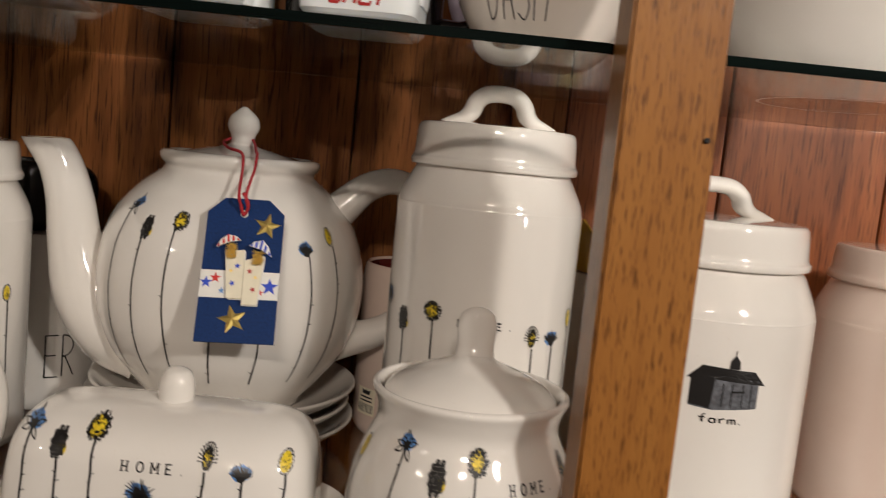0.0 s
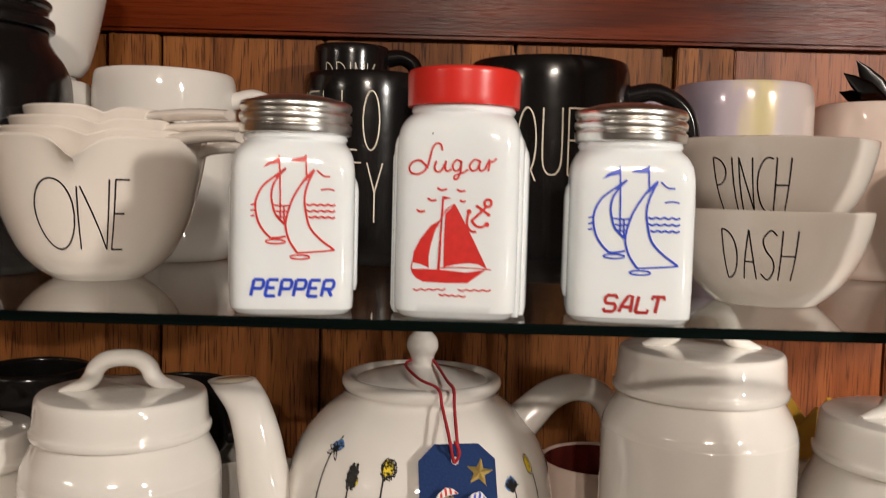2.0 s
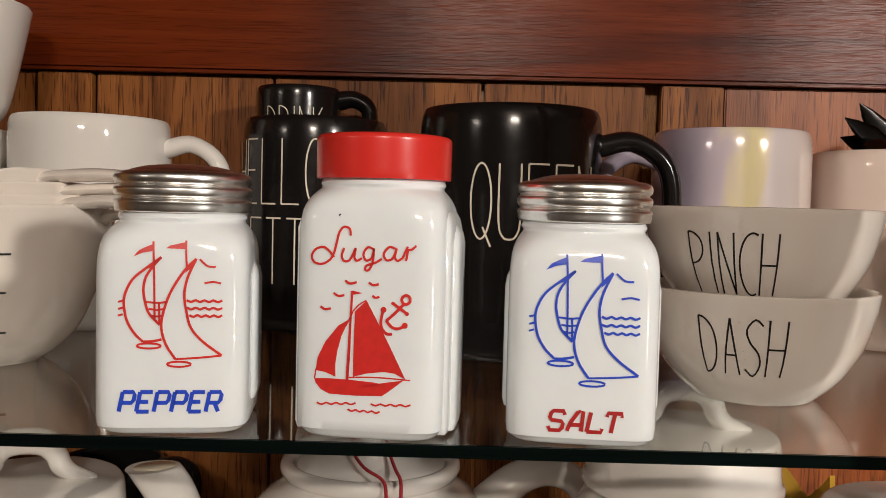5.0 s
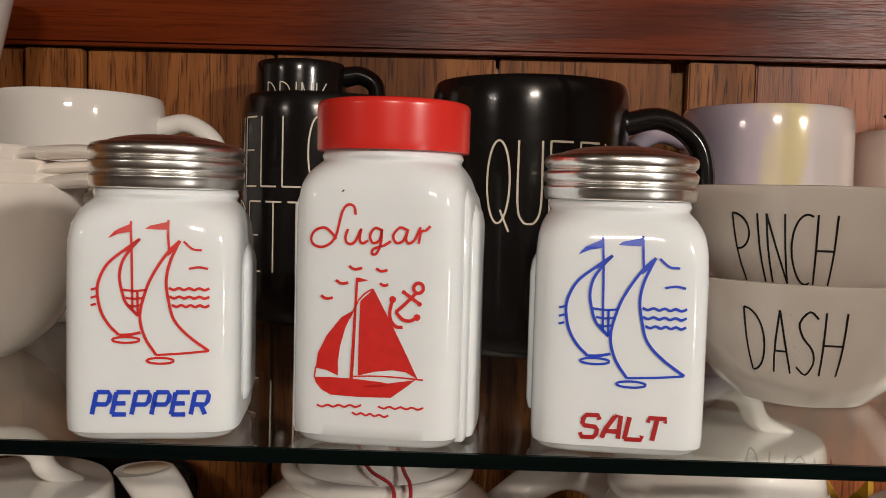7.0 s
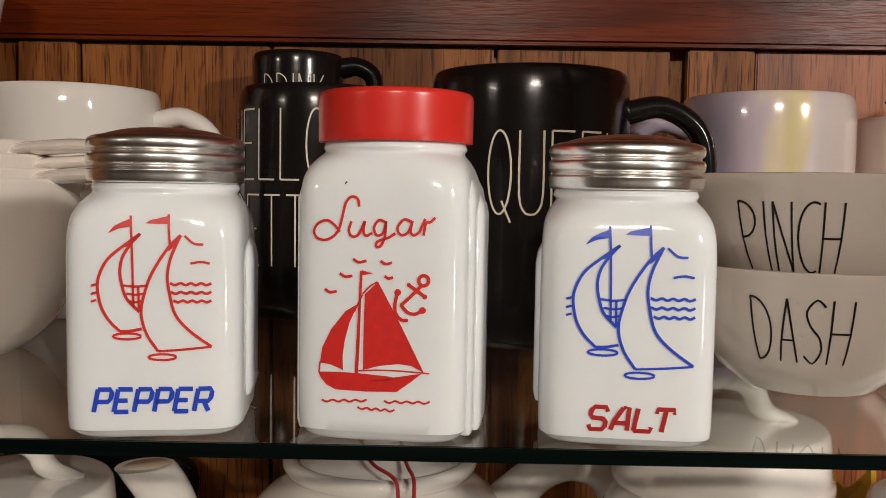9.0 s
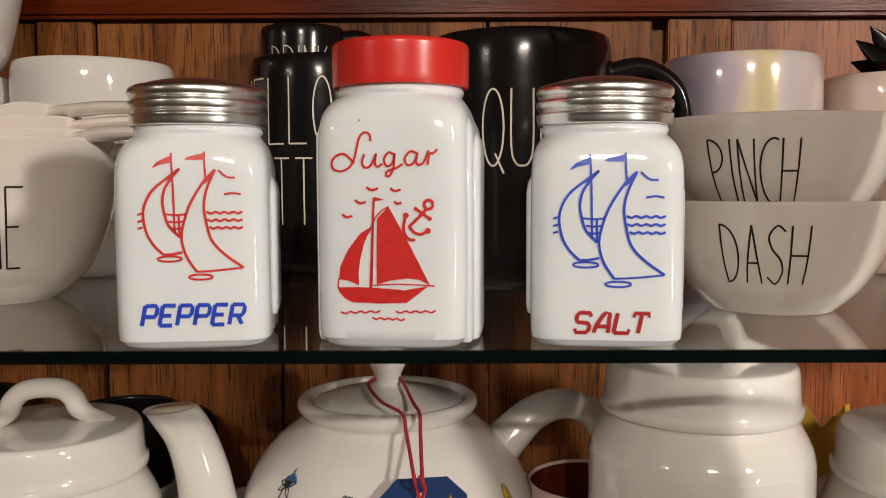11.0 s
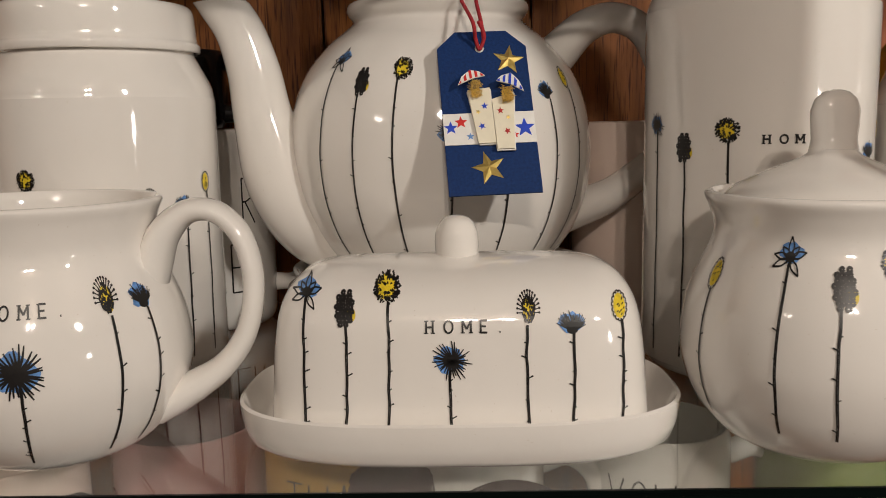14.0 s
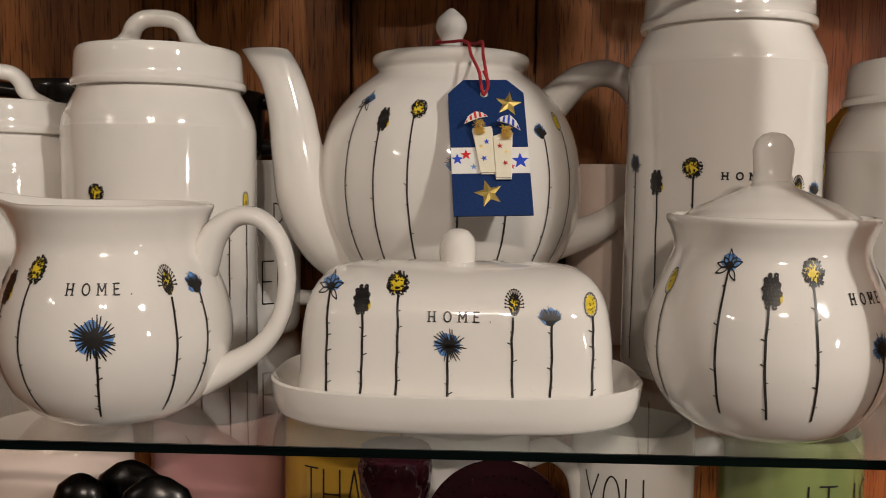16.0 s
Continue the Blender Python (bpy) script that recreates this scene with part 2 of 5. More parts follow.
def round_skin(profile):
    """Maps (along the girth, height) onto the outside of a turned thing."""
    line = smooth_line(profile, 4)
    low = min(range(len(line)), key=lambda i: line[i][1])
    top = max(range(len(line)), key=lambda i: line[i][1])
    zs, rs = [p[1] for p in line[low:top + 1]], [p[0] for p in line[low:top + 1]]
    wide = max(rs)

    def at(u, z, off):
        r = float(np.interp(z, zs, rs))
        a = u / wide
        return Vector(((r + off) * math.sin(a), -(r + off) * math.cos(a), z))
    at.girth = wide / 0.055
    return at


def loft_skin(sections):
    zs = [s[0] for s in sections]

    def at(u, z, off):
        a, b, n = (float(np.interp(z, zs, [s[k] for s in sections])) for k in (1, 2, 3))
        k = min(abs(u) / a, 0.999)
        return Vector((math.copysign(k * a + (off if k > 0.95 else 0), u), -b * (1 - k ** n) ** (1 / n) - off, z))
    at.girth = 1.0
    return at


def stroke(bm, skin, points, width, off=0.00042, n=5, taper=False):
    """A painted line of that width on a skin."""
    line = smooth_line(points, n) if n > 1 and len(points) > 2 else [np.array(p, float) for p in points]
    if len(line) == 2:
        line = [line[0] + (line[1] - line[0]) * k / 4 for k in range(5)]
    prev = None
    for i, p in enumerate(line):
        d = line[min(i + 1, len(line) - 1)] - line[max(i - 1, 0)]
        l = float(np.hypot(*d)) or 1e-9
        w = width / 2 * (1 - 0.8 * i / len(line) if taper else 1)
        m = np.array((-d[1], d[0])) / l * w
        pair = [bm.verts.new(skin(*(p + m), off)), bm.verts.new(skin(*(p - m), off))]
        if prev:
            bm.faces.new((prev[0], prev[1], pair[1], pair[0]))
        prev = pair


def patch(bm, skin, outline, off=0.00030, steps=4):
    """A painted area, in rings round its middle so that it follows the skin."""
    pts = [np.array(p, float) for p in outline]
    fine = []
    for a, b_ in zip(pts, pts[1:] + pts[:1]):
        n = max(1, int(np.hypot(*(b_ - a)) / 0.004))
        fine += [a + (b_ - a) * k / n for k in range(n)]
    c = np.mean(fine, axis=0)
    m = bm.verts.new(skin(*c, off))
    prev = None
    for k in range(1, steps + 1):
        vs = [bm.verts.new(skin(*(c + (p - c) * k / steps), off)) for p in fine]
        for i in range(len(vs)):
            j = (i + 1) % len(vs)
            if prev:
                bm.faces.new((prev[i], prev[j], vs[j], vs[i]))
            else:
                bm.faces.new((m, vs[i], vs[j]))
        prev = vs


def oval(cx, cy, rx, ry, n=18, a0=0.0, a1=360.0):
    return [(cx + rx * math.cos(radians(a0 + (a1 - a0) * i / n)), cy + ry * math.sin(radians(a0 + (a1 - a0) * i / n))) for i in range(n + 1)]


# pen letters on a unit grid: width, strokes
PEN = {}
PEN["A"] = (0.62, [[(0, 0), (0.31, 1)], [(0.31, 1), (0.62, 0)], [(0.12, 0.36), (0.52, 0.36)]])
PEN["B"] = (0.5, [[(0, 0), (0, 1)], oval(0, 0.76, 0.42, 0.24, 10, 90, -90), oval(0, 0.26, 0.5, 0.26, 10, 90, -90)])
PEN["C"] = (0.6, [oval(0.5, 0.5, 0.5, 0.5, 14, 70, 290)])
PEN["D"] = (0.55, [[(0, 0), (0, 1)], oval(0, 0.5, 0.55, 0.5, 14, 90, -90)])
PEN["E"] = (0.45, [[(0, 0), (0, 1)], [(0, 1), (0.45, 1)], [(0, 0.52), (0.36, 0.52)], [(0, 0), (0.45, 0)]])
PEN["F"] = (0.45, [[(0, 0), (0, 1)], [(0, 1), (0.45, 1)], [(0, 0.52), (0.36, 0.52)]])
PEN["H"] = (0.5, [[(0, 0), (0, 1)], [(0.5, 0), (0.5, 1)], [(0, 0.5), (0.5, 0.5)]])
PEN["I"] = (0.06, [[(0.03, 0), (0.03, 1)]])
PEN["K"] = (0.5, [[(0, 0), (0, 1)], [(0.48, 1), (0, 0.45)], [(0.12, 0.56), (0.5, 0)]])
PEN["L"] = (0.42, [[(0, 1), (0, 0)], [(0, 0), (0.42, 0)]])
PEN["M"] = (0.72, [[(0, 0), (0, 1)], [(0, 1), (0.36, 0.3)], [(0.36, 0.3), (0.72, 1)], [(0.72, 1), (0.72, 0)]])
PEN["N"] = (0.56, [[(0, 0), (0, 1)], [(0, 1), (0.56, 0)], [(0.56, 0), (0.56, 1)]])
PEN["O"] = (0.66, [oval(0.33, 0.5, 0.33, 0.5, 20)])
PEN["P"] = (0.42, [[(0, 0), (0, 1)], oval(0, 0.74, 0.4, 0.26, 10, 90, -90)])
PEN["Q"] = (0.66, [oval(0.33, 0.5, 0.33, 0.5, 20), [(0.4, 0.16), (0.66, -0.1)]])
PEN["R"] = (0.46, [[(0, 0), (0, 1)], oval(0, 0.74, 0.42, 0.26, 10, 90, -90), [(0.1, 0.48), (0.46, 0)]])
PEN["S"] = (0.45, [[(0.45, 0.9), (0.26, 1), (0.05, 0.82), (0.14, 0.6), (0.36, 0.42), (0.42, 0.2), (0.24, 0), (0, 0.12)]])
PEN["T"] = (0.5, [[(0, 1), (0.5, 1)], [(0.25, 1), (0.25, 0)]])
PEN["U"] = (0.5, [[(0, 1), (0, 0.25), (0.1, 0.04), (0.25, 0), (0.4, 0.04), (0.5, 0.25), (0.5, 1)]])
PEN["Y"] = (0.5, [[(0, 1), (0.25, 0.5)], [(0.5, 1), (0.25, 0.5)], [(0.25, 0.5), (0.25, 0)]])
PEN["."] = (0.1, [[(0.03, 0.03), (0.09, 0.03)]])
PEN[" "] = (0.4, [])


def pen_text(bm, skin, text, u0, u1, z0, z1, width, off=0.00042, slant=0.0, fill=0.74):
    """Pen letters spread from u0 to u1, each standing from z0 to z1."""
    h = z1 - z0
    u0, u1 = u0 * skin.girth, u1 * skin.girth
    units = [0.5 if ch in "I " else 1.0 for ch in text]
    pitch = (u1 - u0) / sum(units)
    for i, ch in enumerate(text):
        w, strokes = PEN[ch]
        sx = min(pitch * fill / max(w, 0.3), h * 1.2)
        x0 = u0 + pitch * (sum(units[:i]) + units[i] / 2) - w * sx / 2
        for st in strokes:
            stroke(bm, skin, [(x0 + x * sx + slant * y * h, z0 + y * h) for x, y in st], width, off, 3 if len(st) > 4 else 1)


def stamped_text(bm, skin, text, u0, u1, z0, h, width=0.00080):
    """Small typewriter capitals with serifs."""
    u0, u1 = u0 * skin.girth, u1 * skin.girth
    pitch, h = (u1 - u0) / len(text), h * 0.80
    for i, ch in enumerate(text):
        w, strokes = PEN[ch]
        sx = pitch * (0.46 if ch in "OM" else 0.36) / max(w, 0.35)
        x0 = u0 + pitch * i
        for st in strokes:
            stroke(bm, skin, [(x0 + x * sx, z0 + y * h) for x, y in st], width, 0.00042, 2 if len(st) > 4 else 1)
        if ch in "HMNE":
            for x in ((0,) if ch == "E" else (0, w * sx)):
                for z in (z0, z0 + h):
                    stroke(bm, skin, [(x0 + x - 0.0009, z), (x0 + x + 0.0009, z)], width * 0.6, 0.00042, 1)


class Print:
    """Printed wildflowers on a skin: each flower a part with its colour wash, the word a part of its own."""

    def __init__(self, skin, parent):
        self.skin, self.parent = skin, parent
        self.black = self.yellow = self.blue = None

    def word(self, text, *where):
        bm = bmesh.new()
        stamped_text(bm, self.skin, text, *where)
        part("word_print", bm, INK, self.parent, "", False)

    def stem(self, u, z0, z1, bend, k, rnd):
        """Two pen lines side by side with short thorns, some of them knobbed."""
        pts = [(u + bend * math.sin(2.4 * i / 8) + rnd.uniform(-0.00026, 0.00026) * (0 < i < 8), z0 + (z1 - z0) * i / 8) for i in range(9)]
        for d in (-0.00026, 0.00026):
            stroke(self.black, self.skin, [(x + d * k, z) for x, z in pts], 0.00048 * k)
        stroke(self.black, self.skin, [pts[-3], pts[-2], pts[-1]], 0.0006 * k)
        count = 5 + rnd.randrange(3)
        for i in range(count):
            t = (i + rnd.uniform(0.3, 0.9)) / (count + 0.4)
            x, z = u + bend * math.sin(2.4 * t), z0 + (z1 - z0) * t
            s = rnd.choice((-1, 1))
            reach = rnd.uniform(0.0008, 0.0019)
            tip = (x + s * reach * k, z + 0.5 * reach * k)
            stroke(self.black, self.skin, [(x, z), tip], 0.00045 * k)
            if reach > 0.0013:
                patch(self.black, self.skin, oval(*tip, 0.0004 * k, 0.0003 * k, 6)[:-1], 0.0004, 1)

    def flower(self, kind, u, z, foot, k=1.0, bend=0.0012):
        """A flower with its head at (u, z) on a stem from the height foot."""
        self.black, self.yellow, self.blue = bmesh.new(), bmesh.new(), bmesh.new()
        k *= 1.13
        S, rnd = self.skin, random.Random(int(abs(u * 1e5)) + len(kind))
        u = u * S.girth
        low = {"corn": 0.002, "petal": 0.001, "seed": 0.0045, "sun": 0.0034, "bud": 0.004, "fan": 0.0024, "oat": 0.004}[kind]
        self.stem(u, foot, z - low * k, bend, min(k, 1.2), rnd)
        if kind == "sun":
            patch(self.yellow, S, oval(u - 0.0004 * k, z + 0.0002 * k, 0.0029 * k, 0.0031 * k, 16))
            for i in range(230):
                a = rnd.uniform(0, 6.28)
                r = k * (rnd.uniform(0.0022, 0.0037) if i % 5 else rnd.uniform(0.0008, 0.0026))
                x, y, b_ = u + r * math.cos(a), z + r * math.sin(a), a + rnd.uniform(-0.9, 0.9)
                stroke(self.black, S, [(x, y), (x + 0.0007 * k * math.cos(b_), y + 0.0007 * k * math.sin(b_))], 0.00040 * k)
        elif kind == "seed":
            patch(self.yellow, S, oval(u + 0.0021 * k, z - 0.0016 * k, 0.0014 * k, 0.0020 * k, 12), 0.00022)
            for j in range(8):
                y = z + (j - 3.5) * 0.00122 * k
                half = 0.0022 * k * math.sqrt(max(0.06, 1 - ((j - 3.5) / 3.9) ** 2))
                n = max(1, round(half / (0.00066 * k)))
                for i in range(n + 1):
                    x = u + half * (2 * i / n - 1) + (0.0003 * k if j % 2 else -0.0002 * k)
                    w = rnd.uniform(0.00046, 0.00058) * k
                    stroke(self.black, S, oval(x + rnd.uniform(-0.00012, 0.00012) * k, y, w, w * 0.92, 8), 0.00074 * k, n=1)
        elif kind == "bud":
            patch(self.yellow, S, oval(u + 0.0002 * k, z, 0.0018 * k, 0.0034 * k, 12))
            for i in range(120):
                a, r = rnd.uniform(0, 6.28), math.sqrt(rnd.uniform(0.05, 1))
                x, y = u + 0.0019 * k * r * math.cos(a), z + 0.0036 * k * r * math.sin(a)
                stroke(self.black, S, [(x, y), (x + rnd.uniform(-0.0003, 0.0003) * k, y + 0.0008 * k)], 0.00042 * k)
            for i in range(15):
                a = radians(-10 + 200 * i / 14)
                p = (u + 0.0017 * k * math.cos(a), z + 0.0030 * k * math.sin(a))
                tip = (u + 0.0033 * k * math.cos(a), z + 0.0049 * k * math.sin(a) + 0.0003 * k)
                stroke(self.black, S, [p, tip], 0.00030 * k)
                patch(self.black, S, oval(*tip, 0.00036 * k, 0.00036 * k, 6)[:-1], 0.0004, 1)
        elif kind == "oat":
            patch(self.yellow, S, oval(u, z, 0.0020 * k, 0.0034 * k, 12))
            for i in range(15):
                a = 6.283 * i / 15
                x, y = u + 0.0021 * k * math.cos(a), z + 0.0035 * k * math.sin(a)
                stroke(self.black, S, oval(x, y, 0.00055 * k, 0.00055 * k, 8, math.degrees(a) - 100, math.degrees(a) + 100), 0.00034 * k, n=1)
            for i in range(12):
                a, r = rnd.uniform(0, 6.28), rnd.uniform(0.2, 0.8)
                x, y = u + 0.0018 * k * r * math.cos(a), z + 0.0032 * k * r * math.sin(a)
                stroke(self.black, S, [(x, y), (x + 0.0005 * k, y + 0.0005 * k)], 0.00032 * k)
        elif kind == "petal":
            patch(self.blue, S, [(u + 0.0003 * k + 0.0046 * k * rnd.uniform(0.6, 0.95) * math.cos(t), z + 0.0013 * k + 0.0030 * k * rnd.uniform(0.6, 0.95) * math.sin(t)) for t in (6.283 * i / 18 for i in range(18))], 0.00022)
            patch(self.black, S, oval(u, z + 0.0003 * k, 0.0016 * k, 0.0013 * k, 10)[:-1])
            for a, ln in ((88, 0.0052), (48, 0.0038), (18, 0.0050), (-52, 0.0050), (205, 0.0052), (172, 0.0050), (135, 0.0036)):
                d = (math.cos(radians(a)), math.sin(radians(a)))
                for side in (-1, 1):
                    mid = (u + k * (0.5 * ln * d[0] - side * 0.0008 * d[1]), z + k * (0.5 * ln * d[1] + side * 0.0008 * d[0]))
                    stroke(self.black, S, [(u, z), mid, (u + k * ln * d[0], z + k * ln * d[1])], 0.00042 * k, n=4)
            for i in range(30):
                a = rnd.uniform(0, 6.28)
                stroke(self.black, S, [(u, z), (u + rnd.uniform(0.0012, 0.0024) * k * math.cos(a), z + rnd.uniform(0.001, 0.002) * k * math.sin(a))], 0.00036 * k, taper=True)
        else:
            corn = kind == "corn"
            arc, count, big = ((-8, 352), 30, 0.0046 * k) if corn else ((22, 158), 26, 0.0046 * k)
            cz = z if corn else z - 0.0016 * k
            patch(self.blue, S, [(u - 0.0004 * k + big * rnd.uniform(0.6, 0.95) * math.cos(t), z + (0.0002 if corn else 0.0006) * k + big * rnd.uniform(0.5, 0.8) * math.sin(t)) for t in (6.283 * i / 18 for i in range(18))], 0.00022)
            patch(self.black, S, oval(u, cz, (0.0015 if corn else 0.0017) * k, (0.0013 if corn else 0.0010) * k, 12)[:-1])
            for i in range(count):
                a = radians(arc[0] + (arc[1] - arc[0]) * (i + rnd.uniform(-0.3, 0.3)) / count)
                r = big * rnd.uniform(0.70, 1.10) * (1.0 if corn else 1.15)
                stroke(self.black, S, [(u, cz), (u + 0.55 * r * math.cos(a), cz + 0.5 * r * math.sin(a)), (u + r * math.cos(a + 0.1), cz + r * math.sin(a))], 0.00060 * k, n=2, taper=True)
        ob = part("flower_print", self.black, INK, self.parent, "", False)
        for name, bm, mat in (("yellow_wash", self.yellow, YELLOWINK), ("blue_wash", self.blue, BLUEINK)):
            if len(bm.verts):
                part(name, bm, mat, ob, "", False)
            else:
                bm.free()

# ---- the cabinet and the room ----
UP, MID, LOW, RAIL, TOP, BACK = 1.5525, 1.2562, 1.085, 1.7395, 2.02, 0.442

b = box(bmesh.new(), -2.6, 2.6, -3.0, 1.2, -0.1, 0.0)
setting("floor", b, CARPET)
setting("ceiling", box(bmesh.new(), -2.6, 2.6, -3.0, 1.2, 2.45, 2.55), PAINT)
setting("wall_south", box(bmesh.new(), -2.6, 2.6, -3.1, -3.0, 0, 2.45), PAINT)
setting("wall_north", box(bmesh.new(), -2.6, 2.6, 0.50, 0.60, 0, 2.45), PAINT)
setting("wall_west", box(bmesh.new(), -2.7, -2.6, -3.0, 1.2, 0, 2.45), PAINT)
setting("wall_east", box(bmesh.new(), 2.6, 2.7, -3.0, 1.2, 0, 2.45), PAINT)

cabinet = thing("display_cabinet", 0, 0.25, 0.0, "stained oak display cabinet with glass shelves and a mahogany top board", "cabinet")


def cab(name, bm, mat, label=""):
    bmesh.ops.translate(bm, verts=bm.verts[:], vec=(0, -0.25, 0))
    return part(name, bm, mat, cabinet, label, False)


cab("top_board", box(bmesh.new(), -0.72, 1.02, 0.02, 0.475, TOP, TOP + 0.03, 0.002), OAKPOST)
cab("back_rail", box(bmesh.new(), -0.719, 1.019, BACK - 0.013, BACK + 0.005, RAIL, TOP - 0.001, 0.003), MAHOGANY, "glossy reddish mahogany rail")
cab("bottom_board", box(bmesh.new(), -0.72, 1.02, 0.05, 0.455, LOW - 0.025, LOW), OAK)
cab("base_panel", box(bmesh.new(), -0.72, 1.02, 0.05, 0.455, 0.0, LOW - 0.025), OAKPOST)
cab("side_panel", box(bmesh.new(), -0.74, -0.72, 0.03, 0.46, 0.0, TOP + 0.03), OAKPOST)
cab("side_panel", box(bmesh.new(), 1.02, 1.04, 0.03, 0.46, 0.0, TOP + 0.03), OAKPOST)
cab("backing", box(bmesh.new(), -0.72, 1.02, BACK + 0.016, BACK + 0.028, LOW, TOP), OAKPOST)
cab("cornice", box(bmesh.new(), -0.74, 1.04, 0.03, 0.46, TOP + 0.03, TOP + 0.09), MAHOGANY)


def board(x0, x1, front, holes=()):
    bm = box(bmesh.new(), x0 + 0.0014, x1 - 0.0014, front, BACK + 0.0155, LOW + 0.001, RAIL - 0.001, 0.0012)
    return cab("back_board", bm, REDOAK_LIT if x0 > 0.2 else OAK)


for x0, x1 in ((-0.72, -0.57), (-0.57, -0.415), (-0.415, -0.281), (-0.236, -0.0955), (-0.0955, 0.068), (0.068, 0.196), (0.2555, 0.40), (0.40, 0.55), (0.55, 0.70), (0.70, 0.86), (0.86, 1.02)):
    board(x0, x1, BACK)
for x0, x1 in ((-0.280, -0.237), (0.2065, 0.2545)):
    cab("back_stile", box(bmesh.new(), x0, x1, BACK - 0.0045, BACK + 0.0055, LOW + 0.001, RAIL - 0.001, 0.0012), OAK)
for x in (-0.2560, 0.2310):
    for z in (1.20, 1.265, 1.335, 1.40, 1.503, 1.59, 1.66):
        bm = lathe([(0.0032, 0), (0.0032, 0.0008), (0.0026, 0.0010), (0.0022, 0.0008)], 16, 1)
        bmesh.ops.rotate(bm, verts=bm.verts[:], cent=(0, 0, 0), matrix=Matrix.Rotation(radians(90), 3, "X"))
        bmesh.ops.translate(bm, verts=bm.verts[:], vec=(x, BACK - 0.0046, z))
        cab("shelf_pin_hole", bm, INK)

# front post between the bays
cab("post", box(bmesh.new(), 0.2196, 0.2632, 0.0462, 0.0800, LOW - 0.6, TOP - 0.001, 0.0016), OAKPOST, "oak post with dark pores")
bm = lathe([(0.0010, 0), (0.0014, 0.0004), (0.0008, 0.0007)], 10, 1)
bmesh.ops.rotate(bm, verts=bm.verts[:], cent=(0, 0, 0), matrix=Matrix.Rotation(radians(90), 3, "X"))
bmesh.ops.translate(bm, verts=bm.verts[:], vec=(0.2585, 0.0456, 1.5105))
cab("nail_head", bm, INK)


def glass_shelf(front, top, thick, label):
    """A pane notched round the post, with its polished green front edge in both bays."""
    t = thing("glass_shelf", 0, front, top - thick, label, "shelf", "glass shelves")
    y0, yn, y1 = 0.0012, 0.0815 - front, BACK - front - 0.006
    bm = bmesh.new()
    outline = [(-0.70, y0), (0.2180, y0), (0.2180, yn), (0.2648, yn), (0.2648, y0), (1.00, y0), (1.00, y1), (-0.70, y1)]
    low = [bm.verts.new((x, y, 0)) for x, y in outline]
    high = [bm.verts.new((x, y, thick)) for x, y in outline]
    bm.faces.new(low[::-1])
    bm.faces.new(high)
    for i in range(8):
        k = (i + 1) % 8
        bm.faces.new((low[i], low[k], high[k], high[i]))
    pane = part("pane", bm, GLASS, t, "", False)
    pane.visible_shadow = False
    for x0, x1 in ((-0.70, 0.2180), (0.2648, 1.00)):
        part("front_edge", box(bmesh.new(), x0, x1, 0.0, 0.0011, 0.0001, thick - 0.0001), EDGE, t, "dark green polished edge", False)
    return t


glass_shelf(0.0785, UP, 0.0050, "clear glass shelf with a dark green edge under the shakers")
glass_shelf(0.0690, MID, 0.0046, "clear glass shelf with a dark edge under the teapot")

# ---- upper shelf: the milk-glass shakers ----
BODY = [(0.0, 0.0240, 0.0240, 5), (0.0008, 0.0262, 0.0262, 5.5), (0.003, 0.0279, 0.0279, 6.5), (0.0065, 0.0286, 0.0286, 7), (0.032, 0.0287, 0.0287, 7),
        (0.0610, 0.0286, 0.0286, 7), (0.0690, 0.0283, 0.0283, 6.2), (0.0735, 0.0276, 0.0276, 5), (0.0768, 0.0263, 0.0263, 3.8), (0.0790, 0.0249, 0.0249, 2.9),
        (0.0802, 0.0241, 0.0241, 2.4), (0.0810, 0.0243, 0.0243, 2.2), (0.0820, 0.0250, 0.0250, 2), (0.0832, 0.0246, 0.0246, 2), (0.0870, 0.0236, 0.0236, 2)]


def boat_grid(*pts):
    """Places on the pepper jar's face from the artist's grid."""
    return [(-0.04170 + 0.000169 * x, 0.13845 - 0.0001753 * y) for x, y in pts]


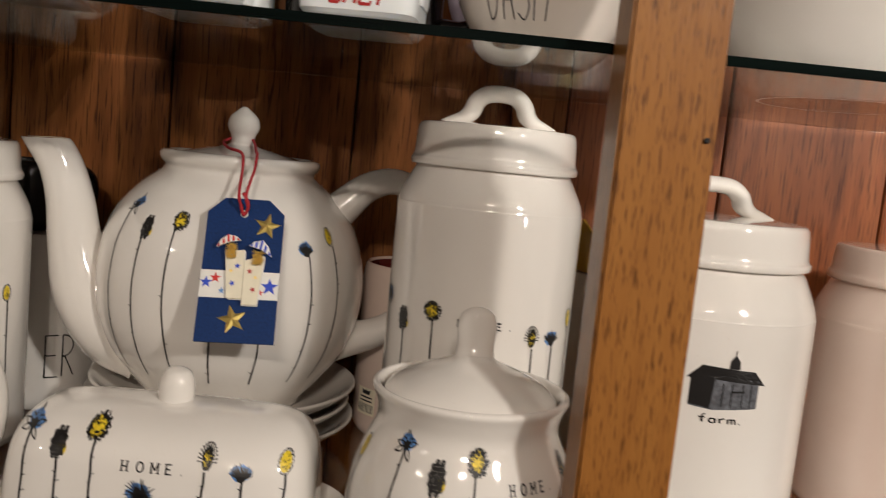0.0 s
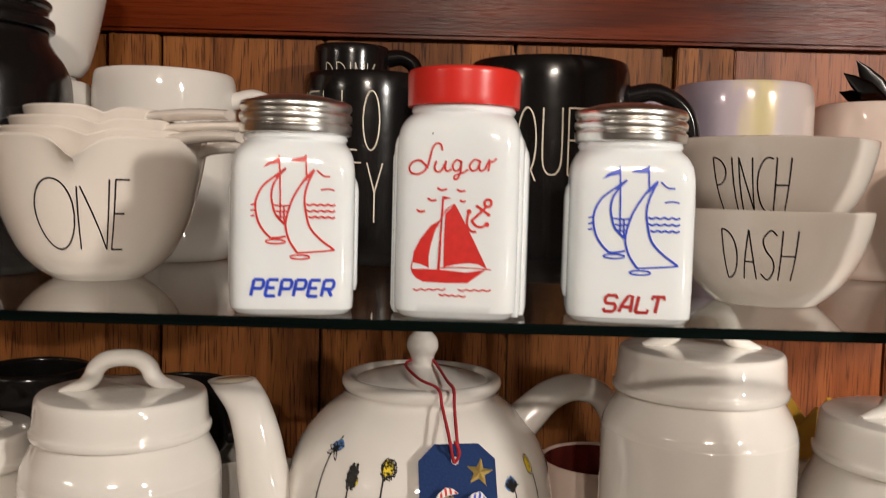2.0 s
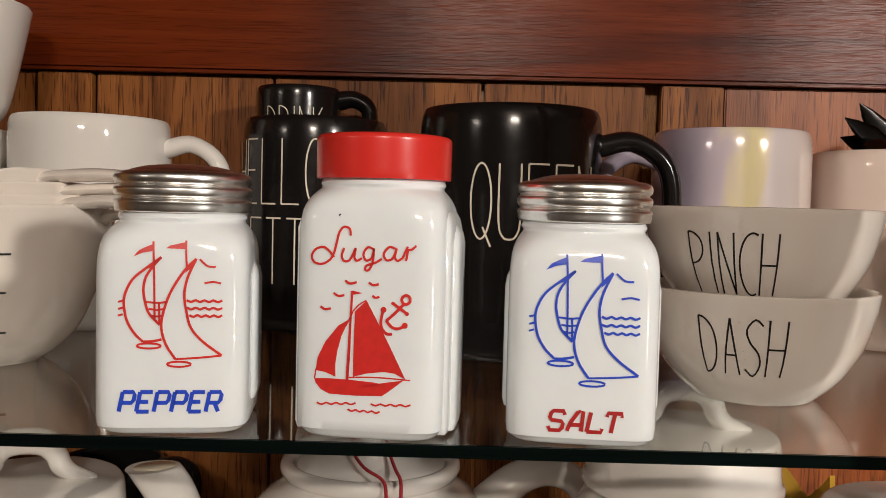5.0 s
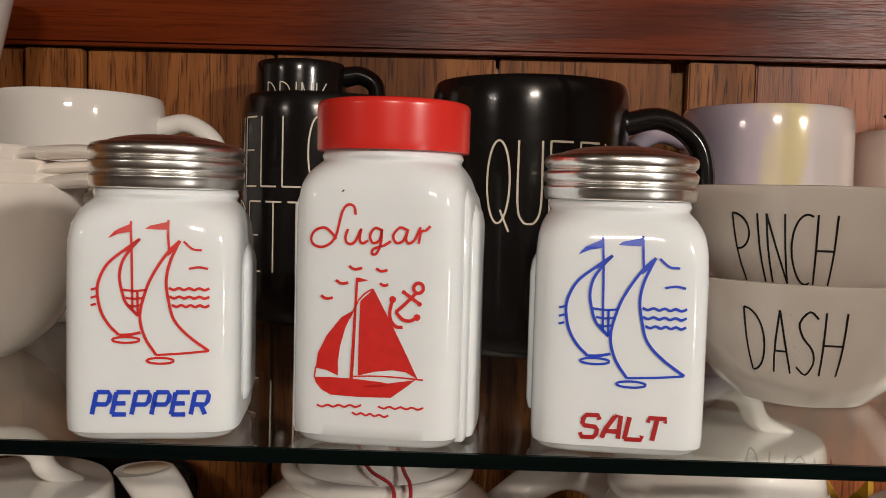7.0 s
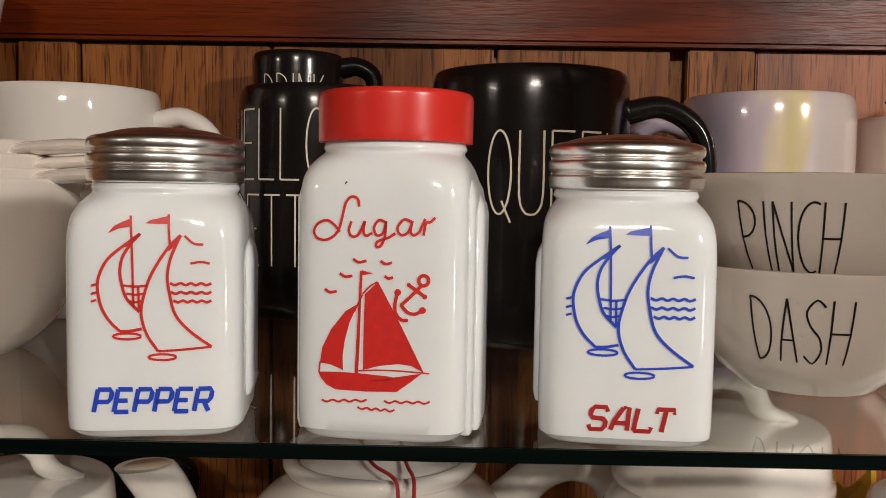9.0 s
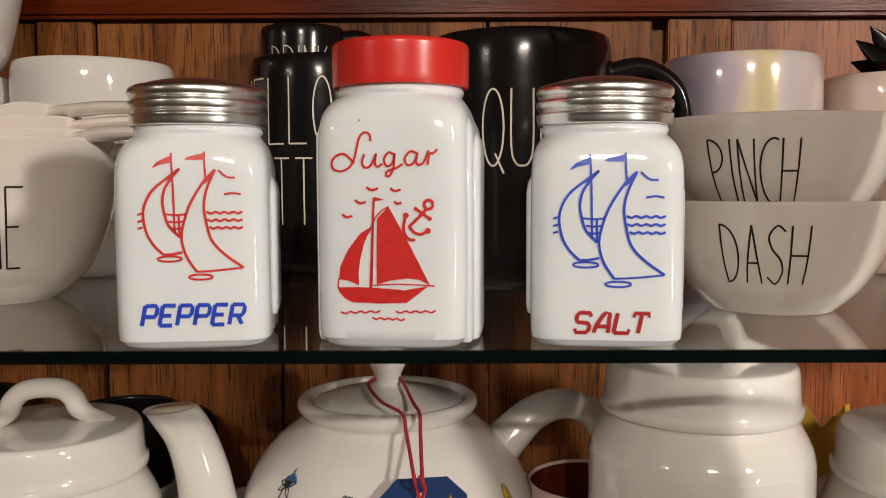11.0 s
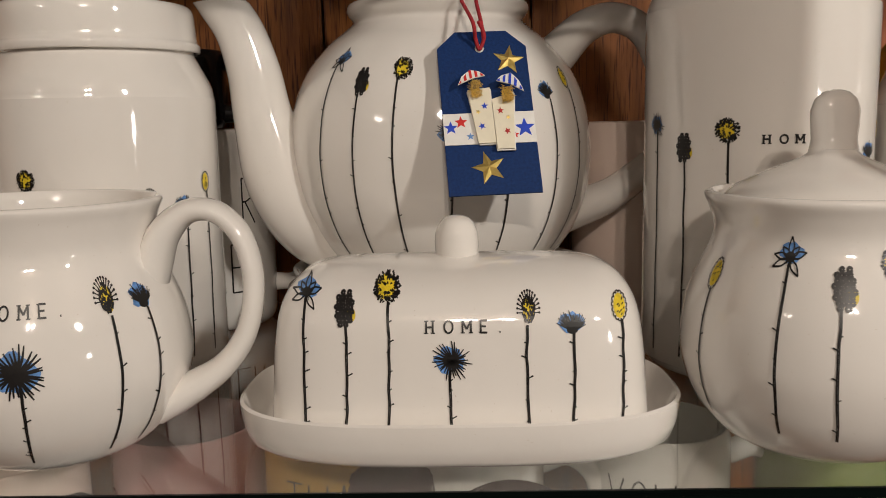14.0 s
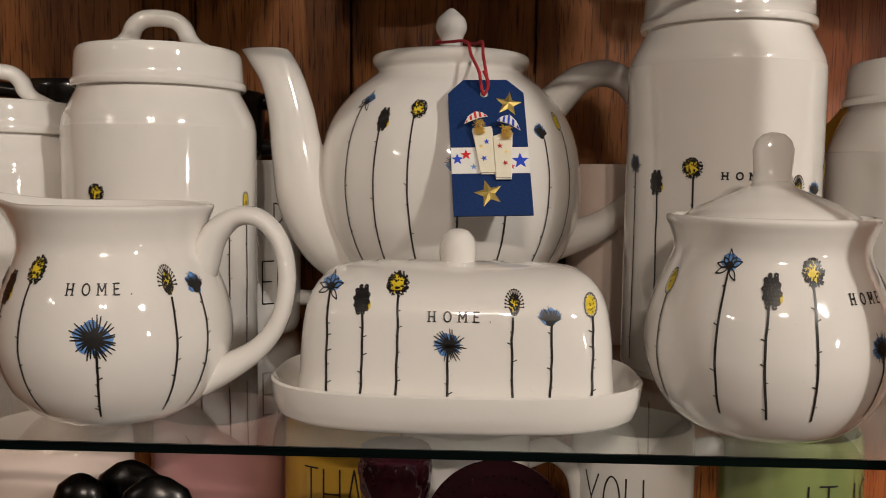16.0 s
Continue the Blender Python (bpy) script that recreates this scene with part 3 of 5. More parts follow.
def sailing_boats(bm, skin, wide, shift, high, lift):
    """Two boats in outline with flags, gulls, waves and a net between them."""
    def q(*pts):
        return [(u * wide + shift, z * high + lift) for u, z in boat_grid(*pts)]
    w = 0.00075
    for line in (q((230, 405), (204, 424), (172, 450), (156, 477), (151, 503), (157, 538), (172, 565), (192, 585)), q((192, 585), (212, 584), (232, 580)), q((230, 405), (213, 424), (198, 447), (192.5, 473), (196, 499), (205, 525), (228, 549)),
                 q((305, 407), (282, 430), (256, 469), (241, 503), (231, 548), (240, 588), (262, 622)), q((305, 407), (287, 447), (280, 482), (284, 516), (295, 555), (322, 585), (362, 614))):
        stroke(bm, skin, line, w * 1.25)
    for line in (q((212, 372), (215, 440), (217, 540)), q((282, 369), (283, 400), (285, 428)), q((262, 622), (310, 619), (362, 614)), q((226, 501), (227, 548)), q((312, 408), (329, 422), (347, 424)), q((323, 459), (342, 456), (359, 459))):
        stroke(bm, skin, line, w)
    patch(bm, skin, q((213, 377), (196, 384), (182, 391), (170, 405), (190, 396), (213, 392)))
    patch(bm, skin, q((282, 372), (262, 377), (248, 380), (239, 386), (262, 387), (282, 387)))
    patch(bm, skin, q((230, 405), (208, 419), (196, 431), (212, 427)))
    patch(bm, skin, q((305, 407), (287, 423), (281, 438), (297, 424)))
    for x, y in ((205, 594), (270, 633)):
        stroke(bm, skin, q(*oval(x, y, 26, 5.5, 16)), w, n=1)
    for y, x0 in ((497, 285), (513, 286), (529, 291)):
        stroke(bm, skin, q(*((x0 + (362 - x0) * i / 8, y + (2.2 if i % 2 else -1.5)) for i in range(9))), w * 1.15, n=3)
    for y, x0, x1 in ((500, 198, 243), (515, 204, 237), (529, 209, 231)):
        stroke(bm, skin, q((x0, y), ((x0 + x1) / 2, y + 2), (x1, y)), w, n=3)
        stroke(bm, skin, q((139, y + 1), (149, y - 2)), w)


def block_text(bm, skin, text, u0, u1, z0, h, width):
    """Bold slanted capitals with cut corners."""
    pitch = (u1 - u0) / (len(text) - 0.24)
    w = pitch * 0.72
    shapes = {"P": [[(0, 0), (0, 1)], [(0, 1), (0.85, 1), (1, 0.85), (1, 0.6), (0.85, 0.45), (0, 0.45)]],
              "E": [[(1, 1), (0, 1)], [(0, 1), (0, 0)], [(0, 0.5), (0.8, 0.5)], [(0, 0), (1, 0)]],
              "R": [[(0, 0), (0, 1)], [(0, 1), (0.85, 1), (1, 0.85), (1, 0.6), (0.85, 0.45), (0, 0.45)], [(0.55, 0.45), (1, 0)]],
              "S": [[(1, 0.8), (0.85, 1), (0.15, 1), (0, 0.85), (0, 0.65), (0.15, 0.52), (0.85, 0.48), (1, 0.35), (1, 0.15), (0.85, 0), (0.15, 0), (0, 0.2)]],
              "A": [[(0, 0), (0.1, 0.4), (0.5, 1)], [(0.5, 1), (0.85, 1), (1, 0)], [(0.1, 0.32), (0.95, 0.32)]],
              "L": [[(0, 1), (0, 0)], [(0, 0), (1, 0), (1, 0.2)]], "T": [[(0, 0.8), (0, 1), (1, 1), (1, 0.8)], [(0.5, 1), (0.5, 0)]]}
    for i, ch in enumerate(text):
        for st in shapes[ch]:
            stroke(bm, skin, [(u0 + pitch * (i - 0.14 * (ch == "T")) + x * w + 0.2 * y * h, z0 + y * h) for x, y in st], width, 0.0004, 1)


def side_ribs(t, foot, rise, out):
    """The stepped panels pressed into both sides of a jar."""
    for sx in (-1, 1):
        for depth, half, top in ((0.0022, 0.0200, rise), (0.0042, 0.0135, rise - 0.005)):
            bm = loft([(foot, depth, half - 0.001, 5), (foot + 0.003, depth + 0.0006, half + 0.0004, 5), (top - 0.007, depth + 0.0006, half + 0.0004, 5), (top - 0.003, depth, half - 0.002, 4), (top, depth - 0.0015, half - 0.006, 3)], 40)
            bmesh.ops.translate(bm, verts=bm.verts[:], vec=(sx * out, 0.001, 0))
            part("side_rib", bm, MILK, t)


def shaker(x, y, z, label, art, text, ink, textink, span, foot, turn):
    t = thing("shaker_jar", x, y, z, label, "shaker", "sailboat kitchen jars", turn)
    part("jar", loft([tuple(p) for p in smooth_line(BODY, 2)], 112), MILK, t, "square white milk-glass jar")
    lid = [(0.0236, 0.0), (0.0258, 0.0), (0.0264, 0.0010), (0.0266, 0.0032), (0.0268, 0.0046), (0.0258, 0.0056), (0.0256, 0.0062), (0.0266, 0.0072), (0.0269, 0.0090), (0.0267, 0.0103), (0.0256, 0.0113),
           (0.0256, 0.0118), (0.0265, 0.0128), (0.0268, 0.0144), (0.0264, 0.0160), (0.0250, 0.0170), (0.0228, 0.0176), (0.0218, 0.0174), (0.0200, 0.0184), (0.0140, 0.0200), (0.0070, 0.0207), (0.0004, 0.0208)]
    part("screw_lid", lathe([(r, 0.0840 + h * 0.91) for r, h in lid], 72, 3), STEEL, t, "ribbed aluminium lid")
    side_ribs(t, 0.0105, 0.0700, 0.0258)
    skin = loft_skin(BODY)
    bm = bmesh.new()
    sailing_boats(bm, skin, *art)
    part("boat_print", bm, ink, t, "", False)
    bm = bmesh.new()
    block_text(bm, skin, text, *span, foot, 0.0074, 0.0015)
    part("word_print", bm, textink, t, "", False)
    for i in range(9):
        a = radians(40 * i)
        r = 0.0 if i == 8 else 0.010
        bm = lathe([(0.0009, 0.0), (0.0007, 0.0002)], 8, 1)
        part("shaker_hole", bm, INK, t).location = (r * math.cos(a), r * math.sin(a), 0.1027 if i == 8 else 0.1024)
    return t


shaker(-0.0620, 0.1085, UP, "white milk-glass pepper shaker with red sailboats and aluminium lid", (1.0, 0.0, 1.0, 0.0), "PEPPER", RED, BLUE, (-0.0178, 0.0186), 0.0096, 7)
shaker(0.0990, 0.1085, UP, "white milk-glass salt shaker with blue sailboats and aluminium lid", (1.08, -0.0006, 1.045, -0.0043), "SALT", BLUE, DEEPRED, (-0.0124, 0.0150), 0.0063, -6)

SUGAR = [(z * 1.2 if z < 0.062 else z + 0.0148, a, b_, n) for z, a, b_, n in BODY]
sugar = thing("sugar_shaker", 0.0185, 0.1085, UP, "tall white milk-glass sugar shaker with red sailboat and red lid", "shaker", "sailboat kitchen jars", -7)
part("jar", loft([tuple(p) for p in smooth_line(SUGAR, 2)], 112), MILK, sugar, "square white milk-glass jar")
part("screw_lid", lathe([(0.0236, 0.0988), (0.0262, 0.0988), (0.0268, 0.0994), (0.0269, 0.1050), (0.0270, 0.1125), (0.0269, 0.1144), (0.0261, 0.1156), (0.0242, 0.1160), (0.0226, 0.1154), (0.0100, 0.1152), (0.0004, 0.1152)], 72, 3), REDPLASTIC, sugar, "smooth red plastic lid")
side_ribs(sugar, 0.0015, 0.0865, 0.0276)
skin = loft_skin(SUGAR)


def q(*pts):
    """Places on the sugar jar's face from the artist's grid."""
    return [(-0.03086 + 0.0000880 * x + 0.0000013 * y, 0.08268 + 0.0000037 * x - 0.0000868 * y) for x, y in pts]


bm = bmesh.new()
patch(bm, skin, q((272, 435), (225, 462), (170, 530), (135, 600), (127, 655), (165, 662), (190, 672), (214, 684), (213, 630), (222, 570), (240, 505), (262, 458)))
patch(bm, skin, q((345, 356), (385, 430), (425, 512), (468, 600), (512, 692), (470, 668), (420, 661), (350, 668), (290, 683), (291, 590), (294, 490), (298, 400)))
patch(bm, skin, q((120, 690), (190, 690), (270, 695), (380, 707), (455, 722), (508, 697), (472, 725), (415, 766), (300, 765), (185, 757), (150, 738), (128, 712)))
stroke(bm, skin, q((286, 312), (275, 500), (263, 695)), 0.00085)
for line in (q((281, 430), (274, 600), (268, 695)), q((290, 398), (315, 372), (345, 354)), q((345, 354), (430, 520), (512, 692)), q((272, 686), (350, 684), (440, 688), (536, 697)), q((128, 650), (122, 692)), q((258, 465), (290, 400))):
    stroke(bm, skin, line, 0.00050)
patch(bm, skin, q((287, 310), (310, 317), (330, 322), (308, 326), (286, 329)))
for x0, y0, x1, y1 in ((132, 800, 303, 799), (368, 803, 538, 806), (268, 827, 407, 837)):
    stroke(bm, skin, q(*((x0 + (x1 - x0) * i / 8, y0 + (y1 - y0) * i / 8 + (4 if i % 2 else -4)) for i in range(9))), 0.00065, n=3)
for a, b_, c in (((255, 267), (276, 280), (305, 275)), ((357, 277), (376, 288), (400, 284)), ((205, 320), (226, 333), (252, 330)), ((372, 333), (386, 342), (403, 338)), ((148, 378), (167, 390), (193, 387))):
    stroke(bm, skin, q(a, b_, c), 0.0009)
for line in (q(*oval(516, 352, 18, 19, 14)), q((506, 372), (470, 408), (432, 442)), q((462, 367), (490, 388), (520, 411)), q((420, 393), (410, 438), (413, 472), (433, 496), (458, 498)), q((432, 440), (456, 468), (484, 475), (510, 463))):
    stroke(bm, skin, line, 0.0011, n=3)
for x, y, r in ((461, 367, 8), (520, 412, 9), (420, 394, 13), (511, 462, 13)):
    patch(bm, skin, q(*oval(x, y, r, r, 10)[:-1]))
part("boat_print", bm, RED, sugar, "", False)
bm = bmesh.new()
for line in (q((278, 75), (273, 46), (250, 37), (229, 60), (216, 110), (205, 150), (185, 180), (150, 195), (118, 185), (108, 160), (125, 132), (160, 122), (186, 140), (206, 166)), q((250, 128), (240, 160), (250, 183), (275, 178), (300, 128)), q((300, 128), (294, 168), (306, 183), (326, 172)),
             q((376, 134), (352, 126), (333, 154), (344, 182), (368, 172), (378, 134)), q((378, 130), (373, 188), (357, 222), (341, 222), (347, 204), (385, 192), (412, 176)), q((472, 134), (444, 126), (420, 156), (432, 182), (458, 174), (475, 134)), q((475, 132), (468, 170), (480, 185), (500, 174)),
             q((500, 174), (522, 125)), q((515, 186), (524, 142), (540, 138), (558, 122))):
    stroke(bm, skin, line, 0.00085, n=4)
part("word_print", bm, RED, sugar, "", False)
bm = bmesh.new()
patch(bm, skin, [(-0.0112, 0.0846), (-0.0105, 0.0853), (-0.0102, 0.0850), (-0.0109, 0.0843)])
part("dark_fleck", bm, INK, sugar, "", False)

# ---- upper shelf: bowls, cups and mugs ----


def bowl(name, x, y, z, r, h, foot, word, label, group):
    t = thing(name, x, y, z, label, "bowl", group)
    prof = [(foot * 0.8, 0.001), (foot, 0.0), (foot * 1.12, 0.002), (r * 0.72, h * 0.22), (r * 0.88, h * 0.5), (r * 0.965, h * 0.8), (r * 0.995, h * 0.97), (r * 0.985, h), (r * 0.96, h * 0.97), (r * 0.90, h * 0.72), (r * 0.74, h * 0.32), (r * 0.4, h * 0.12), (0.0005, h * 0.1)]
    part("body", lathe(prof, 96, 4), WARMWHITE, t)
    bm = bmesh.new()
    word(bm, round_skin(prof))
    part("word_print", bm, INK, t, "", False)
    return t


bowl("measuring_bowl", 0.1965, 0.186, UP, 0.0560, 0.0532, 0.027, lambda bm, s: pen_text(bm, s, "DASH", -0.0450, -0.0030, 0.0165, 0.0430, 0.00085), "small white ceramic bowl lettered DASH on the glass shelf", "nested measuring bowls")
bowl("measuring_bowl", 0.1965, 0.186, UP + 0.0385, 0.0562, 0.0532, 0.028, lambda bm, s: pen_text(bm, s, "PINCH", -0.0520, -0.0085, 0.0140, 0.0420, 0.00085), "small white ceramic bowl lettered PINCH nested in another", "nested measuring bowls")


def spouted_cup(x, y, z, r, h, foot, spout, label, word=None, turn=0, reach=0.115, lip=1.0):
    """A measuring cup with a pinched lip and a flat handle."""
    t = thing("measuring_cup", x, y, z, label, "measuring cup", "nested measuring cups", turn)
    outer = [(foot * 0.8, 0.001), (foot, 0.0), (foot * 1.1, 0.0012), (r * 0.55, h * 0.085), (r * 0.70, h * 0.22), (r * 0.845, h * 0.47), (r * 0.93, h * 0.72), (r * 0.985, h * 0.95), (r * 0.995, h)]
    prof = outer + [(r * 0.96, h * 0.995), (r * 0.875, h * 0.8), (r * 0.74, h * 0.45), (r * 0.55, h * 0.21), (r * 0.35, h * 0.12), (0.0005, h * 0.09)]
    bm = lathe(prof, 128, 4)
    for v in bm.verts:
        if v.co.z > h * 0.6 and v.co.xy.length > r * 0.5:
            a = math.degrees(math.atan2(v.co.x, -v.co.y)) - spout
            k = math.exp(-abs(a / 8.5) ** 1.4) * ((v.co.z / h - 0.6) / 0.4) ** 2
            v.co.xy *= 1 + 0.12 * lip * k
            v.co.z -= 0.15 * lip * h * k
    part("body", bm, WARMWHITE, t)
    part("handle", tube([(r * 0.93, 0, h - 0.006), (r * 1.05, 0, h - 0.0035), (r * 1.05 + (reach - r) * 0.5, 0, h - 0.002), (reach, 0, h - 0.0025)], [0.0042, 0.0036, 0.0036, 0.0030], 14, 2.2), WARMWHITE, t)
    if word:
        bm = bmesh.new()
        word(bm, round_skin(prof))
        part("word_print", bm, INK, t, "", False)
    return t


def one_word(bm, skin):
    for ch, u0, u1 in (("O", -0.0131, 0.0084), ("N", 0.0103, 0.0258), ("E", 0.0288, 0.0356)):
        pen_text(bm, skin, ch, u0, u1, 0.0205, 0.0605, 0.0010, fill=1.0)


spouted_cup(-0.2030, 0.224, UP, 0.0655, 0.0840, 0.0250, 11, "white ceramic measuring cup lettered ONE, pinched pouring lip", one_word, 0, 0.092)
for i, (r, top, reach, turn) in enumerate(((0.0655, 0.0850, 0.104, -22), (0.0570, 0.0915, 0.106, -12), (0.0470, 0.0985, 0.092, -16))):
    spouted_cup(-0.2035 - 0.001 * i, 0.227, UP + 0.020 + 0.010 * i, r * 0.885, top + 0.004 - 0.020 - 0.010 * i, 0.0215 - 0.002 * i, 15 + 6 * i - turn, "white ceramic measuring cup nested in the larger ones", None, turn, reach, 0.45)


def mug(name, x, y, z, r, h, mat, label, group="mugs", face=0.0, words=(), ink=None, handle=True, grip=None, inside=None, lip=0.0045):
    """A straight mug with a rounded foot, a soft rim and an ear handle, turned by face degrees."""
    t = thing(name, x, y, z, label, "mug", group, face)
    prof = [(r * 0.80, 0.001), (r * 0.84, 0.0), (r * 0.90, 0.001), (r * 0.965, 0.006), (r * 0.99, 0.016), (r, h * 0.4), (r, h * 0.8), (r * 0.992, h * 0.93), (r * 0.965, h * 0.985), (r * 0.93, h), (r * 0.90, h * 0.985), (r * 0.885, h * 0.9), (r * 0.88, h * 0.4), (r * 0.86, 0.012), (r * 0.6, 0.007), (0.0005, 0.007)]
    part("body", lathe(prof, 80, 4), mat, t)
    if inside:
        ip = [(r * 0.893, h * 0.985), (r * 0.880, h * 0.9), (r * 0.874, h * 0.4), (r * 0.855, 0.0125), (r * 0.6, 0.0078), (0.0005, 0.0078)]
        bm = bmesh.new()
        line = smooth_line(ip, 3)
        rings(bm, [[(p[0] * math.cos(k * math.pi / 32), p[0] * math.sin(k * math.pi / 32), p[1]) for k in range(64)] for p in line], False, True)
        part("inside", bm, inside, t, "dark red glazed inside")
    if handle:
        g = grip or 0.040
        part("handle", tube([(r * 0.95, 0, h * 0.86), (r + g * 0.45, 0, h * 0.885), (r + g * 0.92, 0, h * 0.78), (r + g, 0, h * 0.55), (r + g * 0.85, 0, h * 0.32), (r + g * 0.4, 0, h * 0.20), (r * 0.95, 0, h * 0.19)], [0.0070, 0.0062, 0.0060, 0.0058, 0.0058, 0.0060, 0.0070], 14, 1.25), mat, t)
    if words:
        skin = round_skin(prof)
        bm = bmesh.new()
        for text, u0, u1, z0, z1 in words:
            pen_text(bm, skin, text, u0, u1, z0, z1, 0.0011 if h > 0.06 else 0.0007)
        part("word_print", bm, ink or INK, t, "", False)
    return t


mug("mug", 0.0812, 0.300, UP, 0.0560, 0.148, BLACK, "large black satin mug lettered QUEEN", "lettered mugs", 0, (("QUEEN", -0.0270, 0.0530, 0.0710, 0.1135),), PALEINK, grip=0.045)
mug("mug", -0.0525, 0.383, UP, 0.0510, 0.147, BLACK, "black satin mug lettered HELLO with a small mug resting in it", "lettered mugs", 0, (("HELLO", -0.071, 0.017, 0.0875, 0.131), ("PRETTY", -0.082, 0.020, 0.034, 0.078)), PALEINK)
mug("small_mug", -0.066, 0.388, UP + 0.114, 0.0300, 0.0565, BLACK, "small black mug with pale lettering resting in a larger mug", "lettered mugs", 5, (("DRINK", -0.040, 0.038, 0.018, 0.041),), PALEINK, grip=0.021)
mug("mug", -0.2100, 0.374, UP, 0.0545, 0.144, WHITE, "plain glossy white mug behind the measuring cups", "white mugs", 0)
mug("mug", 0.2345, 0.354, UP, 0.0520, 0.143, PEARL, "pearly iridescent mug with yellow and lilac lustre", "white mugs", 185)
mug("mug", 0.348, 0.370, UP, 0.050, 0.133, BLUSH, "pale blush mug beside the pearly one", "white mugs", 20, handle=False)

# black canister and the white cup stand, upper shelf
t = thing("canister", -0.291, 0.250, UP, "black satin canister with a stepped lid", "canister")
part("body", lathe([(0.044, 0.001), (0.047, 0.0), (0.052, 0.004), (0.056, 0.016), (0.057, 0.06), (0.0565, 0.105), (0.053, 0.120), (0.046, 0.130), (0.0425, 0.136), (0.0420, 0.140), (0.036, 0.140)], 80, 4), BLACK, t)
t.scale = (1.0, 1.0, 1.10)
part("lid", lathe([(0.034, 0.1405), (0.0445, 0.1405), (0.046, 0.143), (0.0455, 0.147), (0.0425, 0.149), (0.0425, 0.153), (0.044, 0.155), (0.0435, 0.158), (0.036, 0.161), (0.016, 0.163), (0.010, 0.166), (0.011, 0.171), (0.0005, 0.1745)], 80, 3), BLACK, t)
mug("mug", -0.306, 0.356, UP, 0.043, 0.134, WHITE, "plain white mug under a flared cup", "white mugs", 90, handle=False)
t = thing("flared_cup", -0.301, 0.356, UP + 0.1345, "white flared cup stacked on a mug", "cup")
part("foot_ring", lathe([(0.022, 0.0010), (0.0245, 0.0), (0.0262, 0.0006), (0.0264, 0.0030), (0.0235, 0.0034)], 60, 3), WHITE, t)
part("body", lathe([(0.024, 0.0036), (0.028, 0.0030), (0.032, 0.006), (0.038, 0.018), (0.045, 0.048), (0.0512, 0.079), (0.0518, 0.0825), (0.0492, 0.0825), (0.043, 0.048), (0.035, 0.018), (0.02, 0.008), (0.0005, 0.007)], 72, 4), WHITE, t)

# dark metal leaves standing in the blush mug
t = thing("leaf_sprig", 0.356, 0.362, UP + 0.022, "sprig of dark metal leaves standing in a mug", "ornament")
part("stem", tube([(0, 0, 0), (0.002, 0, 0.06), (-0.004, -0.004, 0.112)], [0.0022, 0.0018, 0.0014], 10), DARKSTEEL, t)
for i, (a, lift, ln) in enumerate(((165, 52, 0.046), (188, 28, 0.052), (205, 8, 0.044), (150, 20, 0.040), (30, 40, 0.044))):
    bm = loft([(0.0, 0.0012, 0.0008, 2), (0.25, 0.0062, 0.0012, 2), (0.5, 0.0082, 0.0013, 2), (0.8, 0.0045, 0.001, 2), (1.0, 0.0004, 0.0003, 2)], 14)
    for v in bm.verts:
        k = v.co.z
        v.co.z = k * ln
        v.co.y += 0.006 * k * k
    m = Matrix.Translation((-0.004, -0.004, 0.108)) @ Matrix.Rotation(radians(a), 4, "Z") @ Matrix.Rotation(radians(90 - lift), 4, "Y")
    bmesh.ops.transform(bm, matrix=m, verts=bm.verts[:])
    part("leaf", bm, DARKSTEEL, t)

# ---- middle shelf: canisters ----


def canister(x, y, z, r, shoulder, lid0, lid1, mat, label, turn=0.0, knob=False, lidmat=None):
    """A canister with a sloped shoulder and a banded lid with an arched grip; heights above its foot."""
    t = thing("canister", x, y, z, label, "canister", "ceramic canisters", turn)
    prof = [(r * 0.86, 0.0012), (r * 0.90, 0.0), (r * 0.945, 0.0015), (r * 0.985, 0.006), (r, 0.016), (r, shoulder * 0.5), (r, shoulder - 0.012), (r * 0.992, shoulder - 0.003), (r * 0.965, shoulder + 0.005), (r * 0.875, lid0 - 0.006), (r * 0.835, lid0 - 0.001), (r * 0.82, lid0 + 0.004), (r * 0.7, lid0 + 0.004)]
    part("body", lathe(prof, 96, 4), mat, t)
    h = lid1 - lid0
    part("lid", lathe([(r * 0.80, lid0 + 0.0008), (r * 0.875, lid0), (r * 0.893, lid0 + 0.0015), (r * 0.893, lid0 + 0.0045), (r * 0.868, lid0 + 0.0075), (r * 0.858, lid0 + h * 0.6), (r * 0.848, lid1 - 0.004), (r * 0.825, lid1 - 0.0006), (r * 0.77, lid1 + 0.0004), (r * 0.5, lid1 + 0.0014), (0.0005, lid1 + 0.0020)], 96, 4), lidmat or mat, t)
    if knob:
        part("knob", loft([(lid1, 0.012, 0.010, 2.5), (lid1 + 0.004, 0.0105, 0.0085, 2.5), (lid1 + 0.006, 0.008, 0.006, 2.5)], 30), lidmat or mat, t)
    else:
        k = 0.91 * r / 0.067
        half = [(0.0445, 0.0004, 0.0020), (0.036, 0.0026, 0.0036), (0.028, 0.0048, 0.0050), (0.0218, 0.0095, 0.0062), (0.0185, 0.0160, 0.0062), (0.0115, 0.0212, 0.0060)]
        path = [(-x * k, 0, lid1 + z) for x, z, w in half] + [(0, 0, lid1 + 0.0226)] + [(x * k, 0, lid1 + z) for x, z, w in half[::-1]]
        part("grip", tube(path, [w for x, z, w in half] + [0.0058] + [w for x, z, w in half[::-1]], 16, 1.45), lidmat or mat, t)
    return t, round_skin(prof)


# places along the girth are given for a radius of 0.055
t, skin = canister(-0.2035, 0.266, MID, 0.0655, 0.165, 0.188, 0.215, WHITE, "white ceramic canister with wildflower prints and arched lid grip", 15)
pr = Print(skin, t)
